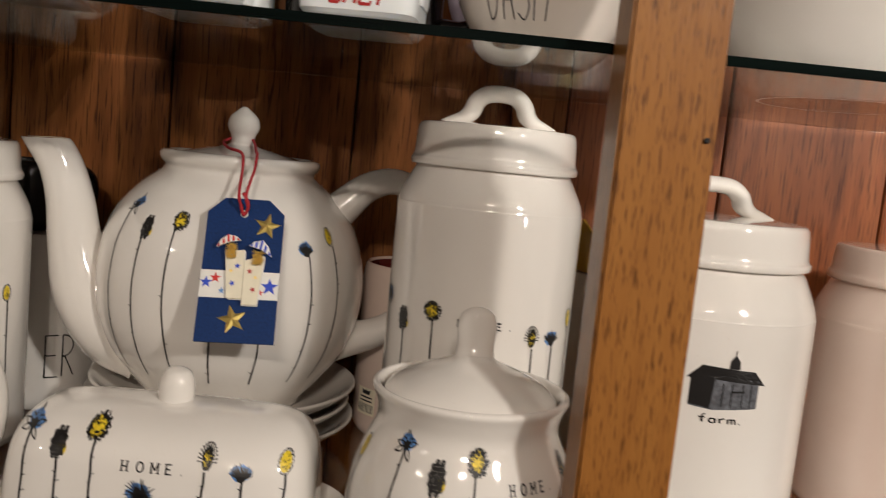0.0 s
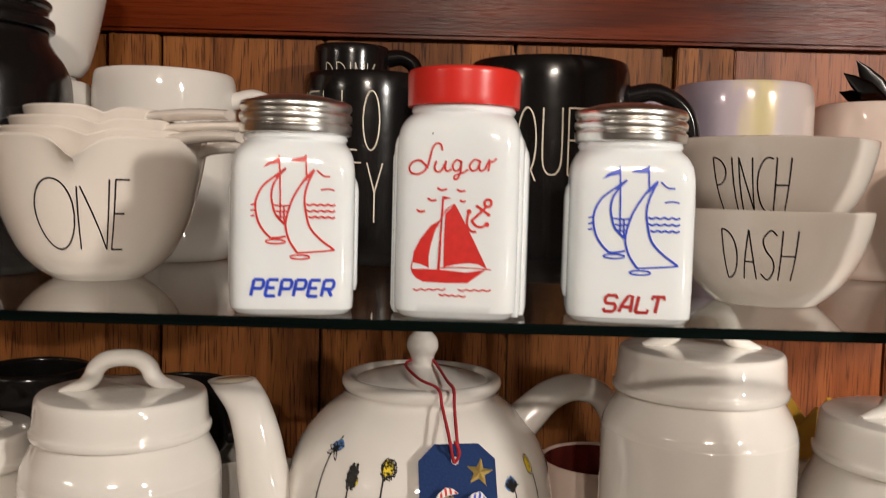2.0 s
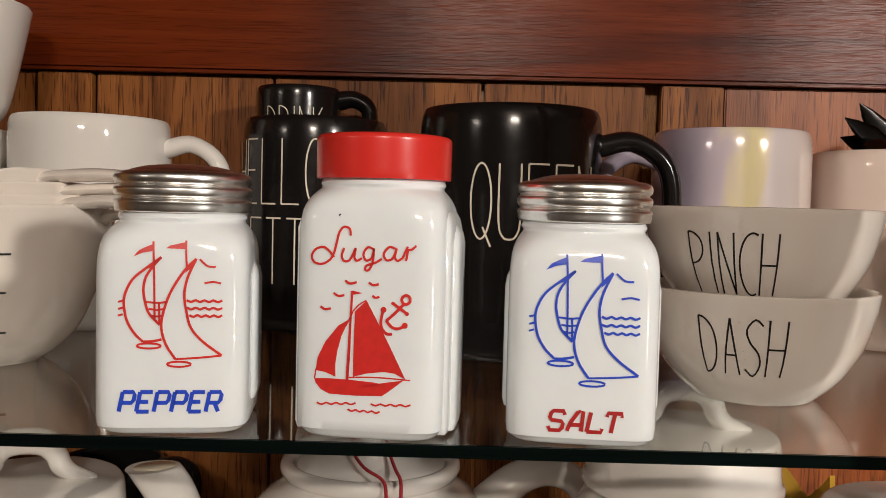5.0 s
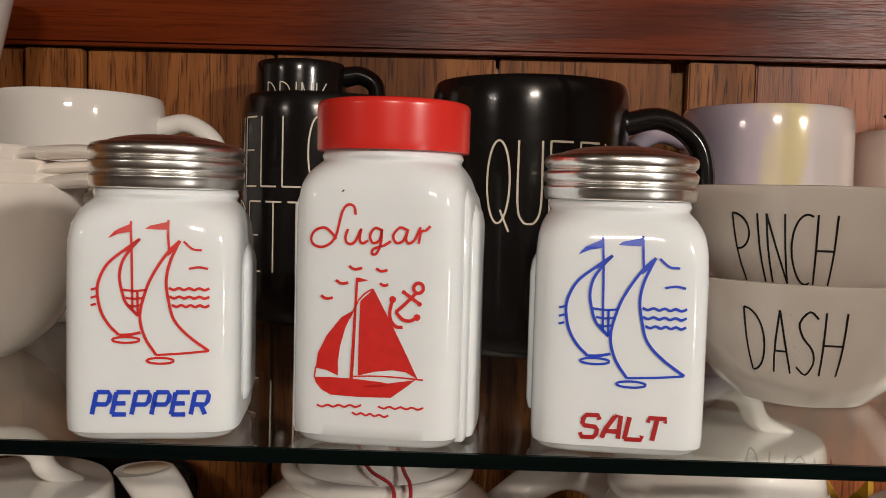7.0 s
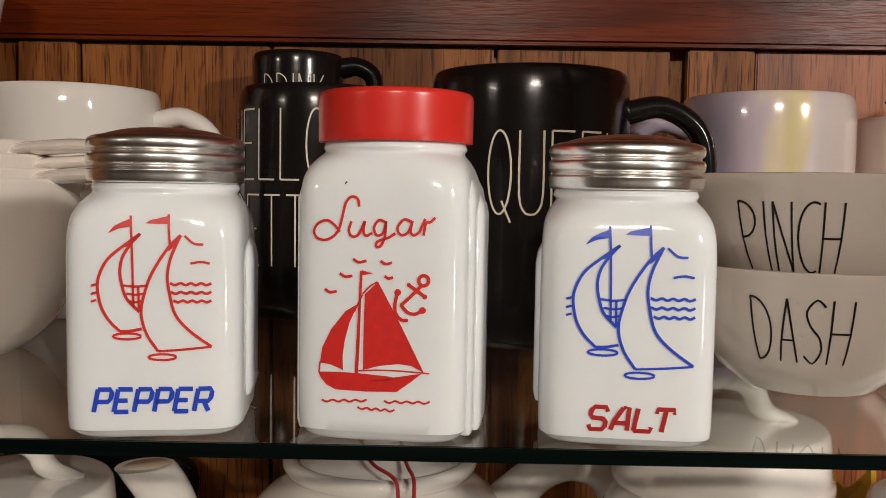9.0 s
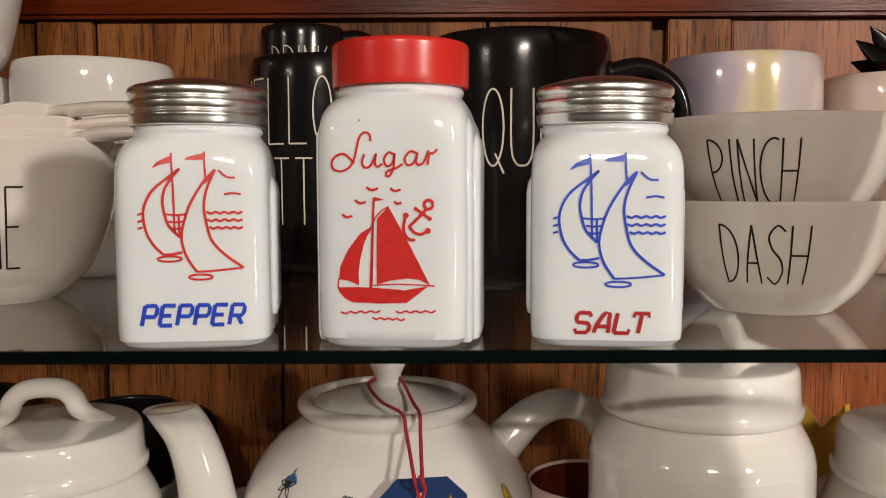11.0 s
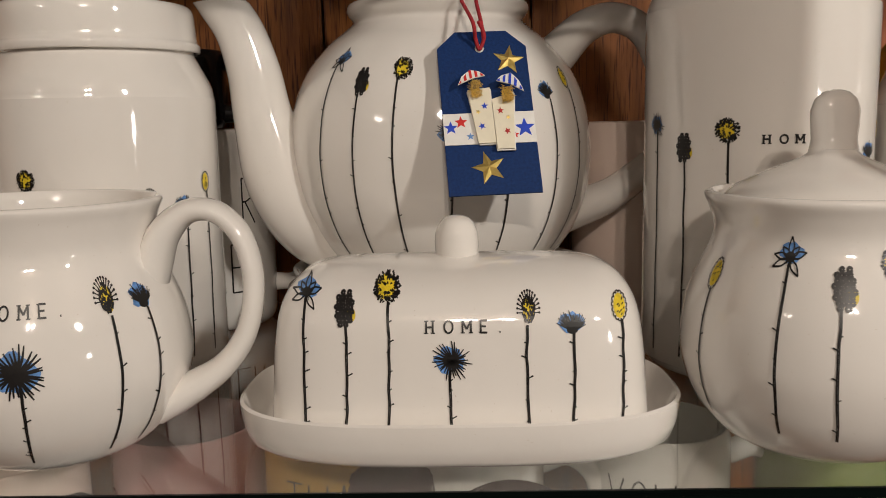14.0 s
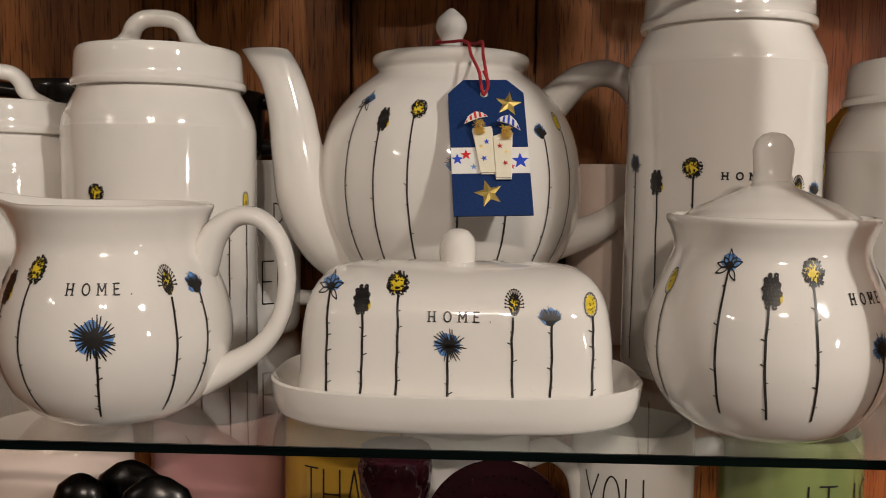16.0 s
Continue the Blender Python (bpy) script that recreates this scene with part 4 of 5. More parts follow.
for kind, u, z in (("seed", -0.062, 0.096), ("corn", -0.078, 0.102), ("sun", -0.031, 0.118), ("bud", 0.024, 0.104), ("fan", 0.042, 0.101), ("oat", 0.058, 0.113), ("corn", -0.008, 0.070)):
    pr.flower(kind, u, z, 0.012, 1.3)
pr.word("HOME.", -0.016, 0.017, 0.103, 0.0046)

t, skin = canister(0.1818, 0.2535, MID, 0.0631, 0.206, 0.2285, 0.2565, WHITE, "tall white ceramic canister with wildflower prints and arched lid grip", -3)
pr = Print(skin, t)
for kind, u, z in (("corn", -0.068, 0.141), ("seed", -0.0486, 0.1288), ("sun", -0.0272, 0.138), ("bud", 0.031, 0.126), ("fan", 0.0465, 0.125), ("oat", 0.064, 0.137), ("corn", 0.002, 0.100)):
    pr.flower(kind, u, z, 0.012, 1.4)
pr.word("HOME.", -0.0115, 0.0235, 0.1312, 0.0052, 0.0010)

canister(-0.330, 0.285, MID, 0.0630, 0.135, 0.157, 0.180, WHITE, "plain white ceramic canister with arched lid grip", 20)

# the next bay, beyond the post
t, skin = canister(0.3370, 0.264, MID, 0.0770, 0.154, 0.1815, 0.2110, WHITE, "large white canister with a grey barn print and the word farm", 10)
wash, ink = bmesh.new(), bmesh.new()
farm_skin = skin
skin = lambda u, z, off: farm_skin(u * farm_skin.girth, z, off)
patch(wash, skin, [(-0.0265, 0.096), (-0.016, 0.0945), (0.0045, 0.097), (0.0045, 0.117), (-0.0265, 0.117)], 0.0002)
patch(ink, skin, [(-0.0285, 0.1135), (-0.022, 0.1225), (0.002, 0.1205), (0.0075, 0.112), (-0.014, 0.114)], 0.00028)
patch(ink, skin, [(-0.0265, 0.097), (-0.017, 0.0955), (-0.016, 0.114), (-0.022, 0.121), (-0.0265, 0.114)], 0.00026)
patch(ink, skin, [(-0.0105, 0.1215), (-0.0055, 0.1215), (-0.0058, 0.1265), (-0.008, 0.1305), (-0.0102, 0.1265)], 0.0003)
for x in (-0.012, -0.008, -0.003, 0.001):
    stroke(ink, skin, [(x, 0.097), (x, 0.112)], 0.0005)
stroke(ink, skin, [(-0.008, 0.107), (-0.002, 0.1075)], 0.0012)
stroke(ink, skin, [(-0.008, 0.1305), (-0.008, 0.1335)], 0.0004)
for x0, lines in ((-0.0215, [[(0.002, 0.0), (0.002, 0.0042), (0.0032, 0.0052)], [(0.0005, 0.003), (0.0034, 0.003)]]), (-0.0165, [oval(0.0014, 0.0014, 0.0013, 0.0014, 8), [(0.0028, 0.003), (0.0028, 0.0)]]),
                  (-0.0120, [[(0.0, 0.003), (0.0004, 0.0)], [(0.0004, 0.002), (0.0016, 0.0032), (0.0026, 0.0028)]]), (-0.0080, [[(0, 0.003), (0, 0)], [(0, 0.0024), (0.0014, 0.003), (0.0018, 0)], [(0.0018, 0.0024), (0.0030, 0.003), (0.0034, 0)]]), (-0.0030, [[(0, 0.0002), (0.0006, 0.0002)]])):
    for l in lines:
        stroke(ink, skin, [(x0 + x, 0.0865 + y) for x, y in l], 0.0008, n=2)
part("barn_wash", wash, GREYINK, t, "", False)
part("barn_ink", ink, INK, t, "", False)
canister(0.512, 0.300, MID, 0.0720, 0.148, 0.172, 0.198, BLUSH, "blush ceramic canister standing beside the farm canister", -10, True)
t = thing("mixing_bowl", 0.400, 0.230, UP, "large white ceramic bowl on the next bay's shelf", "bowl")
part("body", lathe([(0.045, 0.001), (0.050, 0.0), (0.055, 0.002), (0.075, 0.022), (0.088, 0.055), (0.093, 0.085), (0.092, 0.088), (0.088, 0.086), (0.082, 0.055), (0.068, 0.022), (0.04, 0.010), (0.0005, 0.009)], 80, 4), WHITE, t)

# ---- middle shelf: saucers, teapot and tag ----
TX, TY = -0.0028, 0.320
for i in range(3):
    t = thing("saucer", TX - 0.004 * (i == 1), TY, MID + 0.0125 * i, "white ceramic saucer in a stack under the teapot", "saucer", "stacked saucers")
    part("body", lathe([(0.050, 0.0008), (0.052, 0.0), (0.054, 0.0006), (0.060, 0.004), (0.078, 0.010), (0.092, 0.0185), (0.0985, 0.0240), (0.0995, 0.0258), (0.0985, 0.0268), (0.0960, 0.0260), (0.088, 0.0205), (0.072, 0.0125), (0.052, 0.0085), (0.0005, 0.0080)], 80, 4), WHITE, t)

TZ = MID + 0.0340
teapot = thing("teapot", TX, TY, TZ, "white ceramic teapot with wildflower prints on stacked saucers", "teapot")
POT = [(0.050, 0.001), (0.054, 0.0), (0.0565, 0.0015), (0.060, 0.007), (0.0725, 0.0215), (0.0870, 0.041), (0.0955, 0.062), (0.0985, 0.083), (0.0980, 0.103), (0.0935, 0.125), (0.0850, 0.1435), (0.0720, 0.1590), (0.0610, 0.1680), (0.0560, 0.1722), (0.0550, 0.1750), (0.0575, 0.1780), (0.0588, 0.1815), (0.0575, 0.1850), (0.0535, 0.1862), (0.0500, 0.1845), (0.0485, 0.1800), (0.044, 0.178)]
part("body", lathe(POT, 128, 4), WHITE, teapot)
lid = part("lid", lathe([(0.0475, 0.1790), (0.0485, 0.1815), (0.0478, 0.1835), (0.0440, 0.1850), (0.030, 0.1885), (0.016, 0.1915), (0.0098, 0.1935), (0.0086, 0.1965), (0.0092, 0.2005), (0.0112, 0.2045), (0.0118, 0.2085), (0.0102, 0.2138), (0.0058, 0.2182), (0.0022, 0.2210), (0.0004, 0.2216)], 80, 4), WHITE, teapot)
bm = tube([(-0.060, 0, 0.046), (-0.082, 0, 0.054), (-0.1025, 0, 0.078), (-0.1130, 0, 0.112), (-0.1180, 0, 0.143), (-0.1255, 0, 0.168), (-0.1365, 0, 0.1855), (-0.1410, 0, 0.1925)], [0.036, 0.0320, 0.0255, 0.0192, 0.0166, 0.0150, 0.0140, 0.0138], 32, 1.0, 9)
for v in bm.verts:
    v.co.z = min(v.co.z, 0.1856 + 0.05 * (v.co.x + 0.134))
SWING = Matrix.Rotation(radians(14), 3, "Z")
bmesh.ops.rotate(bm, verts=bm.verts[:], cent=(0, 0, 0), matrix=SWING)
part("spout", bm, WHITE, teapot)
# flat disc; its darker cream stands for the shade inside the spout
bm = loft([(0.0, 0.0128, 0.0100, 2), (0.0004, 0.0122, 0.0096, 2)], 32)
bmesh.ops.rotate(bm, verts=bm.verts[:], cent=(0, 0, 0), matrix=Matrix.Rotation(radians(-2.9), 3, "Y"))
bmesh.ops.translate(bm, verts=bm.verts[:], vec=(-0.1352, 0, 0.1858))
bmesh.ops.rotate(bm, verts=bm.verts[:], cent=(0, 0, 0), matrix=SWING)
part("spout_mouth_disc", bm, CREAM, teapot, "flat cream disc standing for the shaded spout opening")
bm = tube([(0.062, 0, 0.140), (0.080, 0, 0.1600), (0.098, 0, 0.1760), (0.119, 0, 0.1810), (0.141, 0.004, 0.1690), (0.155, 0.006, 0.132), (0.148, 0.004, 0.093), (0.118, 0, 0.066), (0.078, 0, 0.052)], [0.0165, 0.0135, 0.0112, 0.0100, 0.0098, 0.0098, 0.0100, 0.0112, 0.0150], 18, 1.25)
bmesh.ops.rotate(bm, verts=bm.verts[:], cent=(0, 0, 0), matrix=Matrix.Rotation(radians(6), 3, "Z"))
bmesh.ops.translate(bm, verts=bm.verts[:], vec=(0, 0, -0.005))
part("handle", bm, WHITE, teapot)
skin = round_skin(POT)
pr = Print(skin, teapot)
for kind, u, z, bend in (("petal", -0.0400, 0.1470, -0.004), ("seed", -0.0267, 0.1345, -0.002), ("sun", -0.0117, 0.1412, -0.004), ("fan", 0.0410, 0.1270, 0.003), ("oat", 0.0545, 0.136, 0.004), ("corn", 0.004, 0.105, 0.001), ("bud", 0.022, 0.125, 0.002)):
    pr.flower(kind, u, z, 0.032, 1.4, bend)
pr.word("HOME.", 0.002, 0.028, 0.1145, 0.0055)

# gift tag hanging from the lid knob by a red cord
tag = thing("gift_tag", 0.0295, 0.2105, 1.4075, "navy card gift tag with gold stars hanging on the teapot", "tag")
tag.matrix_basis = Matrix.Translation((0.0251, 0.2120, 1.4070)) @ Matrix.Rotation(radians(5), 4, "Z") @ Matrix.Rotation(radians(-27), 4, "X") @ Matrix.Rotation(radians(-1.5), 4, "Y") @ Matrix.Diagonal((1.09, 1, 1.125, 1))


def slab(outline, y0, y1, bm=None):
    """A flat piece standing in the x-z plane."""
    bm = bm or bmesh.new()
    f = [bm.verts.new((x, y0, z)) for x, z in outline]
    k = [bm.verts.new((x, y1, z)) for x, z in outline]
    bm.faces.new(f)
    bm.faces.new(k[::-1])
    n = len(f)
    for i in range(n):
        bm.faces.new((f[i], f[(i + 1) % n], k[(i + 1) % n], k[i]))
    return bm


def star(cx, cz, r, y, thick, turn=0.0):
    """A faceted five-pointed star."""
    bm = bmesh.new()
    pts = [(cx + (r if i % 2 == 0 else r * 0.42) * math.sin(radians(36 * i + turn)), cz + (r if i % 2 == 0 else r * 0.42) * math.cos(radians(36 * i + turn))) for i in range(10)]
    vs = [bm.verts.new((x, y, z)) for x, z in pts]
    m = bm.verts.new((cx, y - thick, cz))
    for i in range(10):
        bm.faces.new((vs[i], vs[(i + 1) % 10], m))
    bm.faces.new(vs[::-1])
    return bm


part("card", slab([(-0.0225, -0.043), (0.0225, -0.043), (0.0225, 0.034), (0.013, 0.043), (-0.013, 0.043), (-0.0225, 0.034)], 0.0, 0.0012), NAVY, tag, "navy card with cut corners", False)
bm = slab(oval(-0.0012, 0.0335, 0.0023, 0.0023, 14)[:-1], -0.0003, 0.0014)
part("punched_hole", bm, CARD, tag, "", False)
part("gold_star", star(0.0128, 0.0266, 0.0082, -0.0003, 0.0022, 10), GOLD, tag, "faceted gold foil star", False)
part("gold_star", star(-0.0022, -0.0298, 0.0086, -0.0003, 0.0022, -14), GOLD, tag, "faceted gold foil star", False)
part("white_band", slab([(-0.0225, -0.0177), (0.0225, -0.0177), (0.0225, -0.0015), (-0.0225, -0.0015)], -0.0006, -0.0001), CARD, tag, "white band printed with stars", False)
for x, z, r, mat in ((-0.0139, -0.0061, 0.0034, RED), (0.0172, -0.0101, 0.0052, BLUE), (-0.0190, -0.0089, 0.0036, BLUE), (-0.0098, -0.0136, 0.0021, BLUEINK), (0.0121, -0.0136, 0.0021, RED)):
    part("printed_star", star(x, z, r, -0.0007, 0.0001), mat, tag, "", False)
CANDLES = (
    (((-0.0096, 0.0121), (0.0015, 0.0131), (0.0022, -0.0157), (-0.0064, -0.0157)), ((-0.0019, 0.0033, BLUE), (-0.0053, 0.0003, GOLD), (-0.0040, -0.0071, BLUE)), (-0.0058, 0.0122), ((-0.0144, 0.0139), (-0.0081, 0.0215), (-0.0007, 0.0184)), RED, 0.0),
    (((0.0020, 0.0066), (0.0131, 0.0101), (0.0107, -0.0192), (0.0024, -0.0192)), ((0.0055, 0.0003, DEEPRED), (0.0090, -0.0033, GOLD), (0.0080, -0.0104, DEEPRED)), (0.0095, 0.0086), ((0.0043, 0.0152), (0.0120, 0.0190), (0.0175, 0.0091)), BLUE, -0.0006),
)
for outline, prints, tuft, umbrella, mat, lift in CANDLES:
    ua, ub, uc = ((x, z - 0.0036) for x, z in umbrella)
    tuft = (tuft[0], tuft[1] - 0.0030)
    outline = [(x, z - 0.0026) for x, z in outline]
    prints = [(x, z - 0.0026, ink) for x, z, ink in prints]
    backing = [(x + (0.0006 if x > (tuft[0] - 0.002) else -0.0002), z - 0.0004) for x, z in outline]
    card = part("paper_candle", slab(outline, -0.0034 + lift, -0.0022 + lift), CREAMCARD, tag, "cream card strip printed with small stars", False)
    part("card_backing", slab(backing, -0.0021 + lift, -0.0010 + lift), CARD, card, "", False)
    for j, (x, z, ink) in enumerate(prints):
        part("printed_star", star(x, z, 0.0019 - 0.0005 * (ink == GOLD), -0.0036 + lift, 0.0001, 25 * j), ink, card, "", False)
    rnd = random.Random(5 + (mat == RED))
    bm = bmesh.new()
    for j in range(260):
        a, r, z = rnd.uniform(0, 6.28), 0.0026 * math.sqrt(rnd.uniform(0.1, 1)), rnd.uniform(-0.0042, 0.0036)
        p = (tuft[0] + r * math.cos(a), -0.0058 + lift + 0.6 * r * math.sin(a), tuft[1] + z)
        d = (rnd.uniform(-0.0018, 0.0018), rnd.uniform(-0.0010, 0.0003), rnd.uniform(-0.0014, 0.0010))
        tube([p, (p[0] + d[0], p[1] + d[1], p[2] + d[2])], [0.00020, 0.00012], 4, 1, 1, bm)
    part("tinsel_tuft", bm, GOLD, card, "gold tinsel tuft")
    curve = [ua, (ua[0] * 0.6 + ub[0] * 0.4 - 0.0004, ua[1] * 0.5 + ub[1] * 0.5 + 0.0006), ub, (ub[0] * 0.5 + uc[0] * 0.5 + 0.0007, ub[1] * 0.5 + uc[1] * 0.5 + 0.0009), uc, ((ua[0] + uc[0]) / 2 + 0.0005, (ua[1] + uc[1]) / 2 + 0.0010)]
    cap = part("paper_umbrella", slab(curve, -0.0078 + lift, -0.0070 + lift), CARD, card, "striped paper umbrella", False)
    for j in range(5):
        t0, t1 = 0.04 + 0.2 * j, 0.13 + 0.2 * j
        base = [(ua[0] + (uc[0] - ua[0]) * t, ua[1] + (uc[1] - ua[1]) * t + 0.0010 * math.sin(math.pi * t)) for t in (t0, t1)]
        reach = [min(1.0, 2.2 * t, 2.2 * (1 - t)) * 0.80 for t in (t0, t1)]
        mid = ((ua[0] + uc[0]) / 2, (ua[1] + uc[1]) / 2)
        tips = [(p[0] + (ub[0] - mid[0]) * k, p[1] + (ub[1] - mid[1]) * k) for p, k in zip(base, reach)]
        part("stripe", slab([base[0], base[1], tips[1], tips[0]], -0.0081 + lift, -0.0077 + lift), mat, cap, "", False)

hole = tag.matrix_basis @ Vector((-0.0012, -0.0012, 0.0335))
knob = Vector((TX, TY, TZ + 0.1975))
cord = thing("hanging_cord", knob.x, knob.y, knob.z, "red twisted cord looped round the lid knob and tag", "cord")


def rel(*pts):
    return [tuple(Vector(p) - knob) for p in pts]


bm = tube(rel((knob.x - 0.0080, knob.y - 0.003, knob.z), (knob.x - 0.0115, knob.y - 0.012, knob.z - 0.003), (knob.x - 0.001, knob.y - 0.040, knob.z - 0.0065), (hole.x - 0.012, knob.y - 0.0575, TZ + 0.1885), (hole.x - 0.009, knob.y - 0.0655, TZ + 0.1790), (hole.x - 0.0035, hole.y - 0.004, hole.z + 0.013), (hole.x - 0.0022, hole.y - 0.002, hole.z + 0.005), (hole.x, hole.y - 0.001, hole.z - 0.001), (hole.x + 0.0026, hole.y - 0.002, hole.z + 0.006), (hole.x - 0.0005, hole.y - 0.005, hole.z + 0.0135)),
          [0.00105] * 10, 8, 1, 8)
part("strand", bm, STRING, cord)
bm = tube(rel((knob.x + 0.0080, knob.y - 0.003, knob.z), (knob.x + 0.0120, knob.y - 0.014, knob.z - 0.003), (knob.x + 0.0185, knob.y - 0.040, knob.z - 0.0075), (hole.x - 0.0015, knob.y - 0.0575, TZ + 0.1885), (hole.x - 0.0008, knob.y - 0.0660, TZ + 0.1785), (hole.x + 0.0010, hole.y - 0.003, hole.z + 0.013), (hole.x + 0.0024, hole.y - 0.0015, hole.z + 0.004)),
          [0.00105] * 7, 8, 1, 8)
part("strand", bm, STRING, cord)
bm = tube(rel((knob.x - 0.0080, knob.y - 0.003, knob.z), (knob.x - 0.0055, knob.y + 0.007, knob.z + 0.0004), (knob.x + 0.0055, knob.y + 0.007, knob.z + 0.0004), (knob.x + 0.0080, knob.y - 0.003, knob.z)), [0.00095] * 4, 8, 1, 6)
part("loop", bm, STRING, cord)

# ---- middle shelf: butter dish, creamer, sugar bowl ----
butter = thing("butter_dish", 0.0074, 0.1465, MID, "white ceramic butter dish with wildflower prints on a rimmed tray", "butter dish")
part("tray", loft([(z, a * 1.035, b_, n) for z, a, b_, n in [(0.0, 0.088, 0.052, 3), (0.001, 0.0915, 0.055, 3), (0.0045, 0.0960, 0.0592, 3), (0.011, 0.0978, 0.0617, 3), (0.0185, 0.0988, 0.0627, 3), (0.0212, 0.0988, 0.0627, 3), (0.0221, 0.0974, 0.0615, 3), (0.0212, 0.0965, 0.0600, 3), (0.012, 0.0925, 0.0560, 3), (0.0085, 0.088, 0.052, 3), (0.0078, 0.06, 0.03, 3)]], 112), WHITE, butter)
DOME = [(0.0085, 0.0805, 0.0418, 6), (0.0095, 0.0818, 0.0428, 6), (0.025, 0.0814, 0.0424, 5), (0.041, 0.0807, 0.0415, 4.6), (0.0515, 0.0796, 0.0407, 4.4), (0.0590, 0.0784, 0.0396, 4.2), (0.0655, 0.0763, 0.0366, 4.0), (0.0710, 0.0730, 0.0312, 3.8), (0.0755, 0.0684, 0.0240, 3.6), (0.0790, 0.0610, 0.0155, 3.4), (0.0808, 0.048, 0.0085, 3), (0.0814, 0.02, 0.003, 2.5)]
DOME = [(p[0] * 1.035, p[1] * 1.045, p[2] * 1.14, p[3]) for p in smooth_line(DOME, 3)]
part("cover", loft(DOME, 144), WHITE, butter, "domed cover")
part("knob", lathe([(0.0104, 0.0800), (0.0101, 0.0840), (0.0104, 0.0890), (0.0098, 0.0948), (0.0072, 0.0998), (0.0036, 0.1019), (0.0004, 0.1024)], 40, 4), WHITE, butter)
skin = loft_skin(DOME)
pr = Print(skin, butter)
for kind, u, z, bend in (("petal", -0.0665, 0.0722, 0.0), ("seed", -0.0487, 0.0670, 0.001), ("sun", -0.0305, 0.0747, 0.001), ("corn", -0.0028, 0.0452, -0.001), ("bud", 0.0300, 0.0657, -0.001), ("fan", 0.0485, 0.0595, 0.001), ("oat", 0.0700, 0.0655, 0.001)):
    pr.flower(kind, u, z, 0.0120, 1.6 if kind == "corn" else 1.26, bend)
pr.word("HOME.", -0.0135, 0.0250, 0.0572, 0.0062)

creamer = thing("creamer", -0.1800, 0.1300, MID, "white ceramic creamer jug with wildflower prints", "jug", "", 0)
JUG = [(0.030, 0.001), (0.034, 0.0), (0.0375, 0.0012), (0.046, 0.0065), (0.0555, 0.018), (0.0612, 0.033), (0.0622, 0.046), (0.0595, 0.062), (0.0535, 0.077), (0.0490, 0.087), (0.0480, 0.094), (0.0500, 0.103), (0.0522, 0.1085), (0.0522, 0.1105), (0.0502, 0.1112), (0.0480, 0.107), (0.0465, 0.096), (0.0465, 0.087), (0.0565, 0.060), (0.0585, 0.040), (0.050, 0.016), (0.030, 0.006), (0.0005, 0.005)]
bm = lathe(JUG, 112, 4)
for v in bm.verts:
    if v.co.z > 0.07 and v.co.xy.length > 0.03:
        a = math.degrees(math.atan2(v.co.y, -v.co.x))
        k = math.exp(-(a / 26.0) ** 2) * ((v.co.z - 0.07) / 0.041) ** 1.6
        v.co.x -= 0.020 * k
        v.co.z += 0.005 * k
        v.co.y *= 1 - 0.35 * k
part("body", bm, WHITE, creamer)
part("handle", tube([(0.0475, 0, 0.064), (0.0495, 0, 0.080), (0.0545, 0, 0.0945), (0.0660, 0, 0.1045), (0.0795, 0, 0.1040), (0.0905, 0, 0.0925), (0.0945, 0, 0.073), (0.0905, 0, 0.051), (0.0790, 0, 0.0350), (0.0620, 0, 0.0240), (0.0470, 0, 0.0150)], [0.0060, 0.0075, 0.0072, 0.0056, 0.0050, 0.0048, 0.0048, 0.0050, 0.0058, 0.0075, 0.0070], 18, 1.7), WHITE, creamer)
creamer.scale = (1.0, 1.0, 1.03)
skin = round_skin(JUG)
pr = Print(skin, creamer)
for kind, u, z, bend in (("seed", -0.0395, 0.0710, -0.002), ("sun", -0.0210, 0.0805, -0.003), ("corn", 0.0120, 0.0490, 0.0015), ("bud", 0.0465, 0.0735, 0.001), ("fan", 0.0630, 0.0715, 0.002), ("corn", -0.058, 0.075, -0.002)):
    pr.flower(kind, u, z, 0.0085, 2.2 if z == 0.0490 else 1.45, bend)
pr.word("HOME.", -0.0010, 0.0350, 0.0695, 0.0064)

sugar_bowl = thing("sugar_bowl", 0.1728, 0.1262, MID, "white ceramic sugar bowl with wildflower prints and knobbed lid", "sugar bowl")
sugar_bowl.scale = (0.985, 0.985, 1.015)
POTTED = [(0.030, 0.001), (0.034, 0.0), (0.038, 0.0012), (0.0475, 0.0070), (0.0575, 0.0195), (0.0632, 0.0350), (0.0642, 0.0480), (0.0618, 0.0640), (0.0560, 0.0790), (0.0512, 0.0890), (0.0500, 0.0960), (0.0522, 0.1035), (0.0545, 0.1085), (0.0540, 0.1108), (0.0515, 0.1112), (0.0490, 0.1075), (0.0475, 0.1000), (0.040, 0.0995)]
part("body", lathe(POTTED, 112, 4), WHITE, sugar_bowl)
bm = lathe([(0.0455, 0.1040), (0.0478, 0.1060), (0.0470, 0.1085), (0.0410, 0.1135), (0.0300, 0.1190), (0.0190, 0.1232), (0.0120, 0.1262), (0.0090, 0.1290)], 80, 4)
part("lid", bm, WHITE, sugar_bowl)
part("knob", loft([(0.1225, 0.0160, 0.0140, 2), (0.1275, 0.0108, 0.0088, 2), (0.1330, 0.0100, 0.0066, 2), (0.1390, 0.0106, 0.0058, 2), (0.1450, 0.0110, 0.0056, 2), (0.1500, 0.0092, 0.0048, 2), (0.1530, 0.0058, 0.0032, 2), (0.1540, 0.0020, 0.0012, 2)], 40), WHITE, sugar_bowl)
skin = round_skin(POTTED)
pr = Print(skin, sugar_bowl)
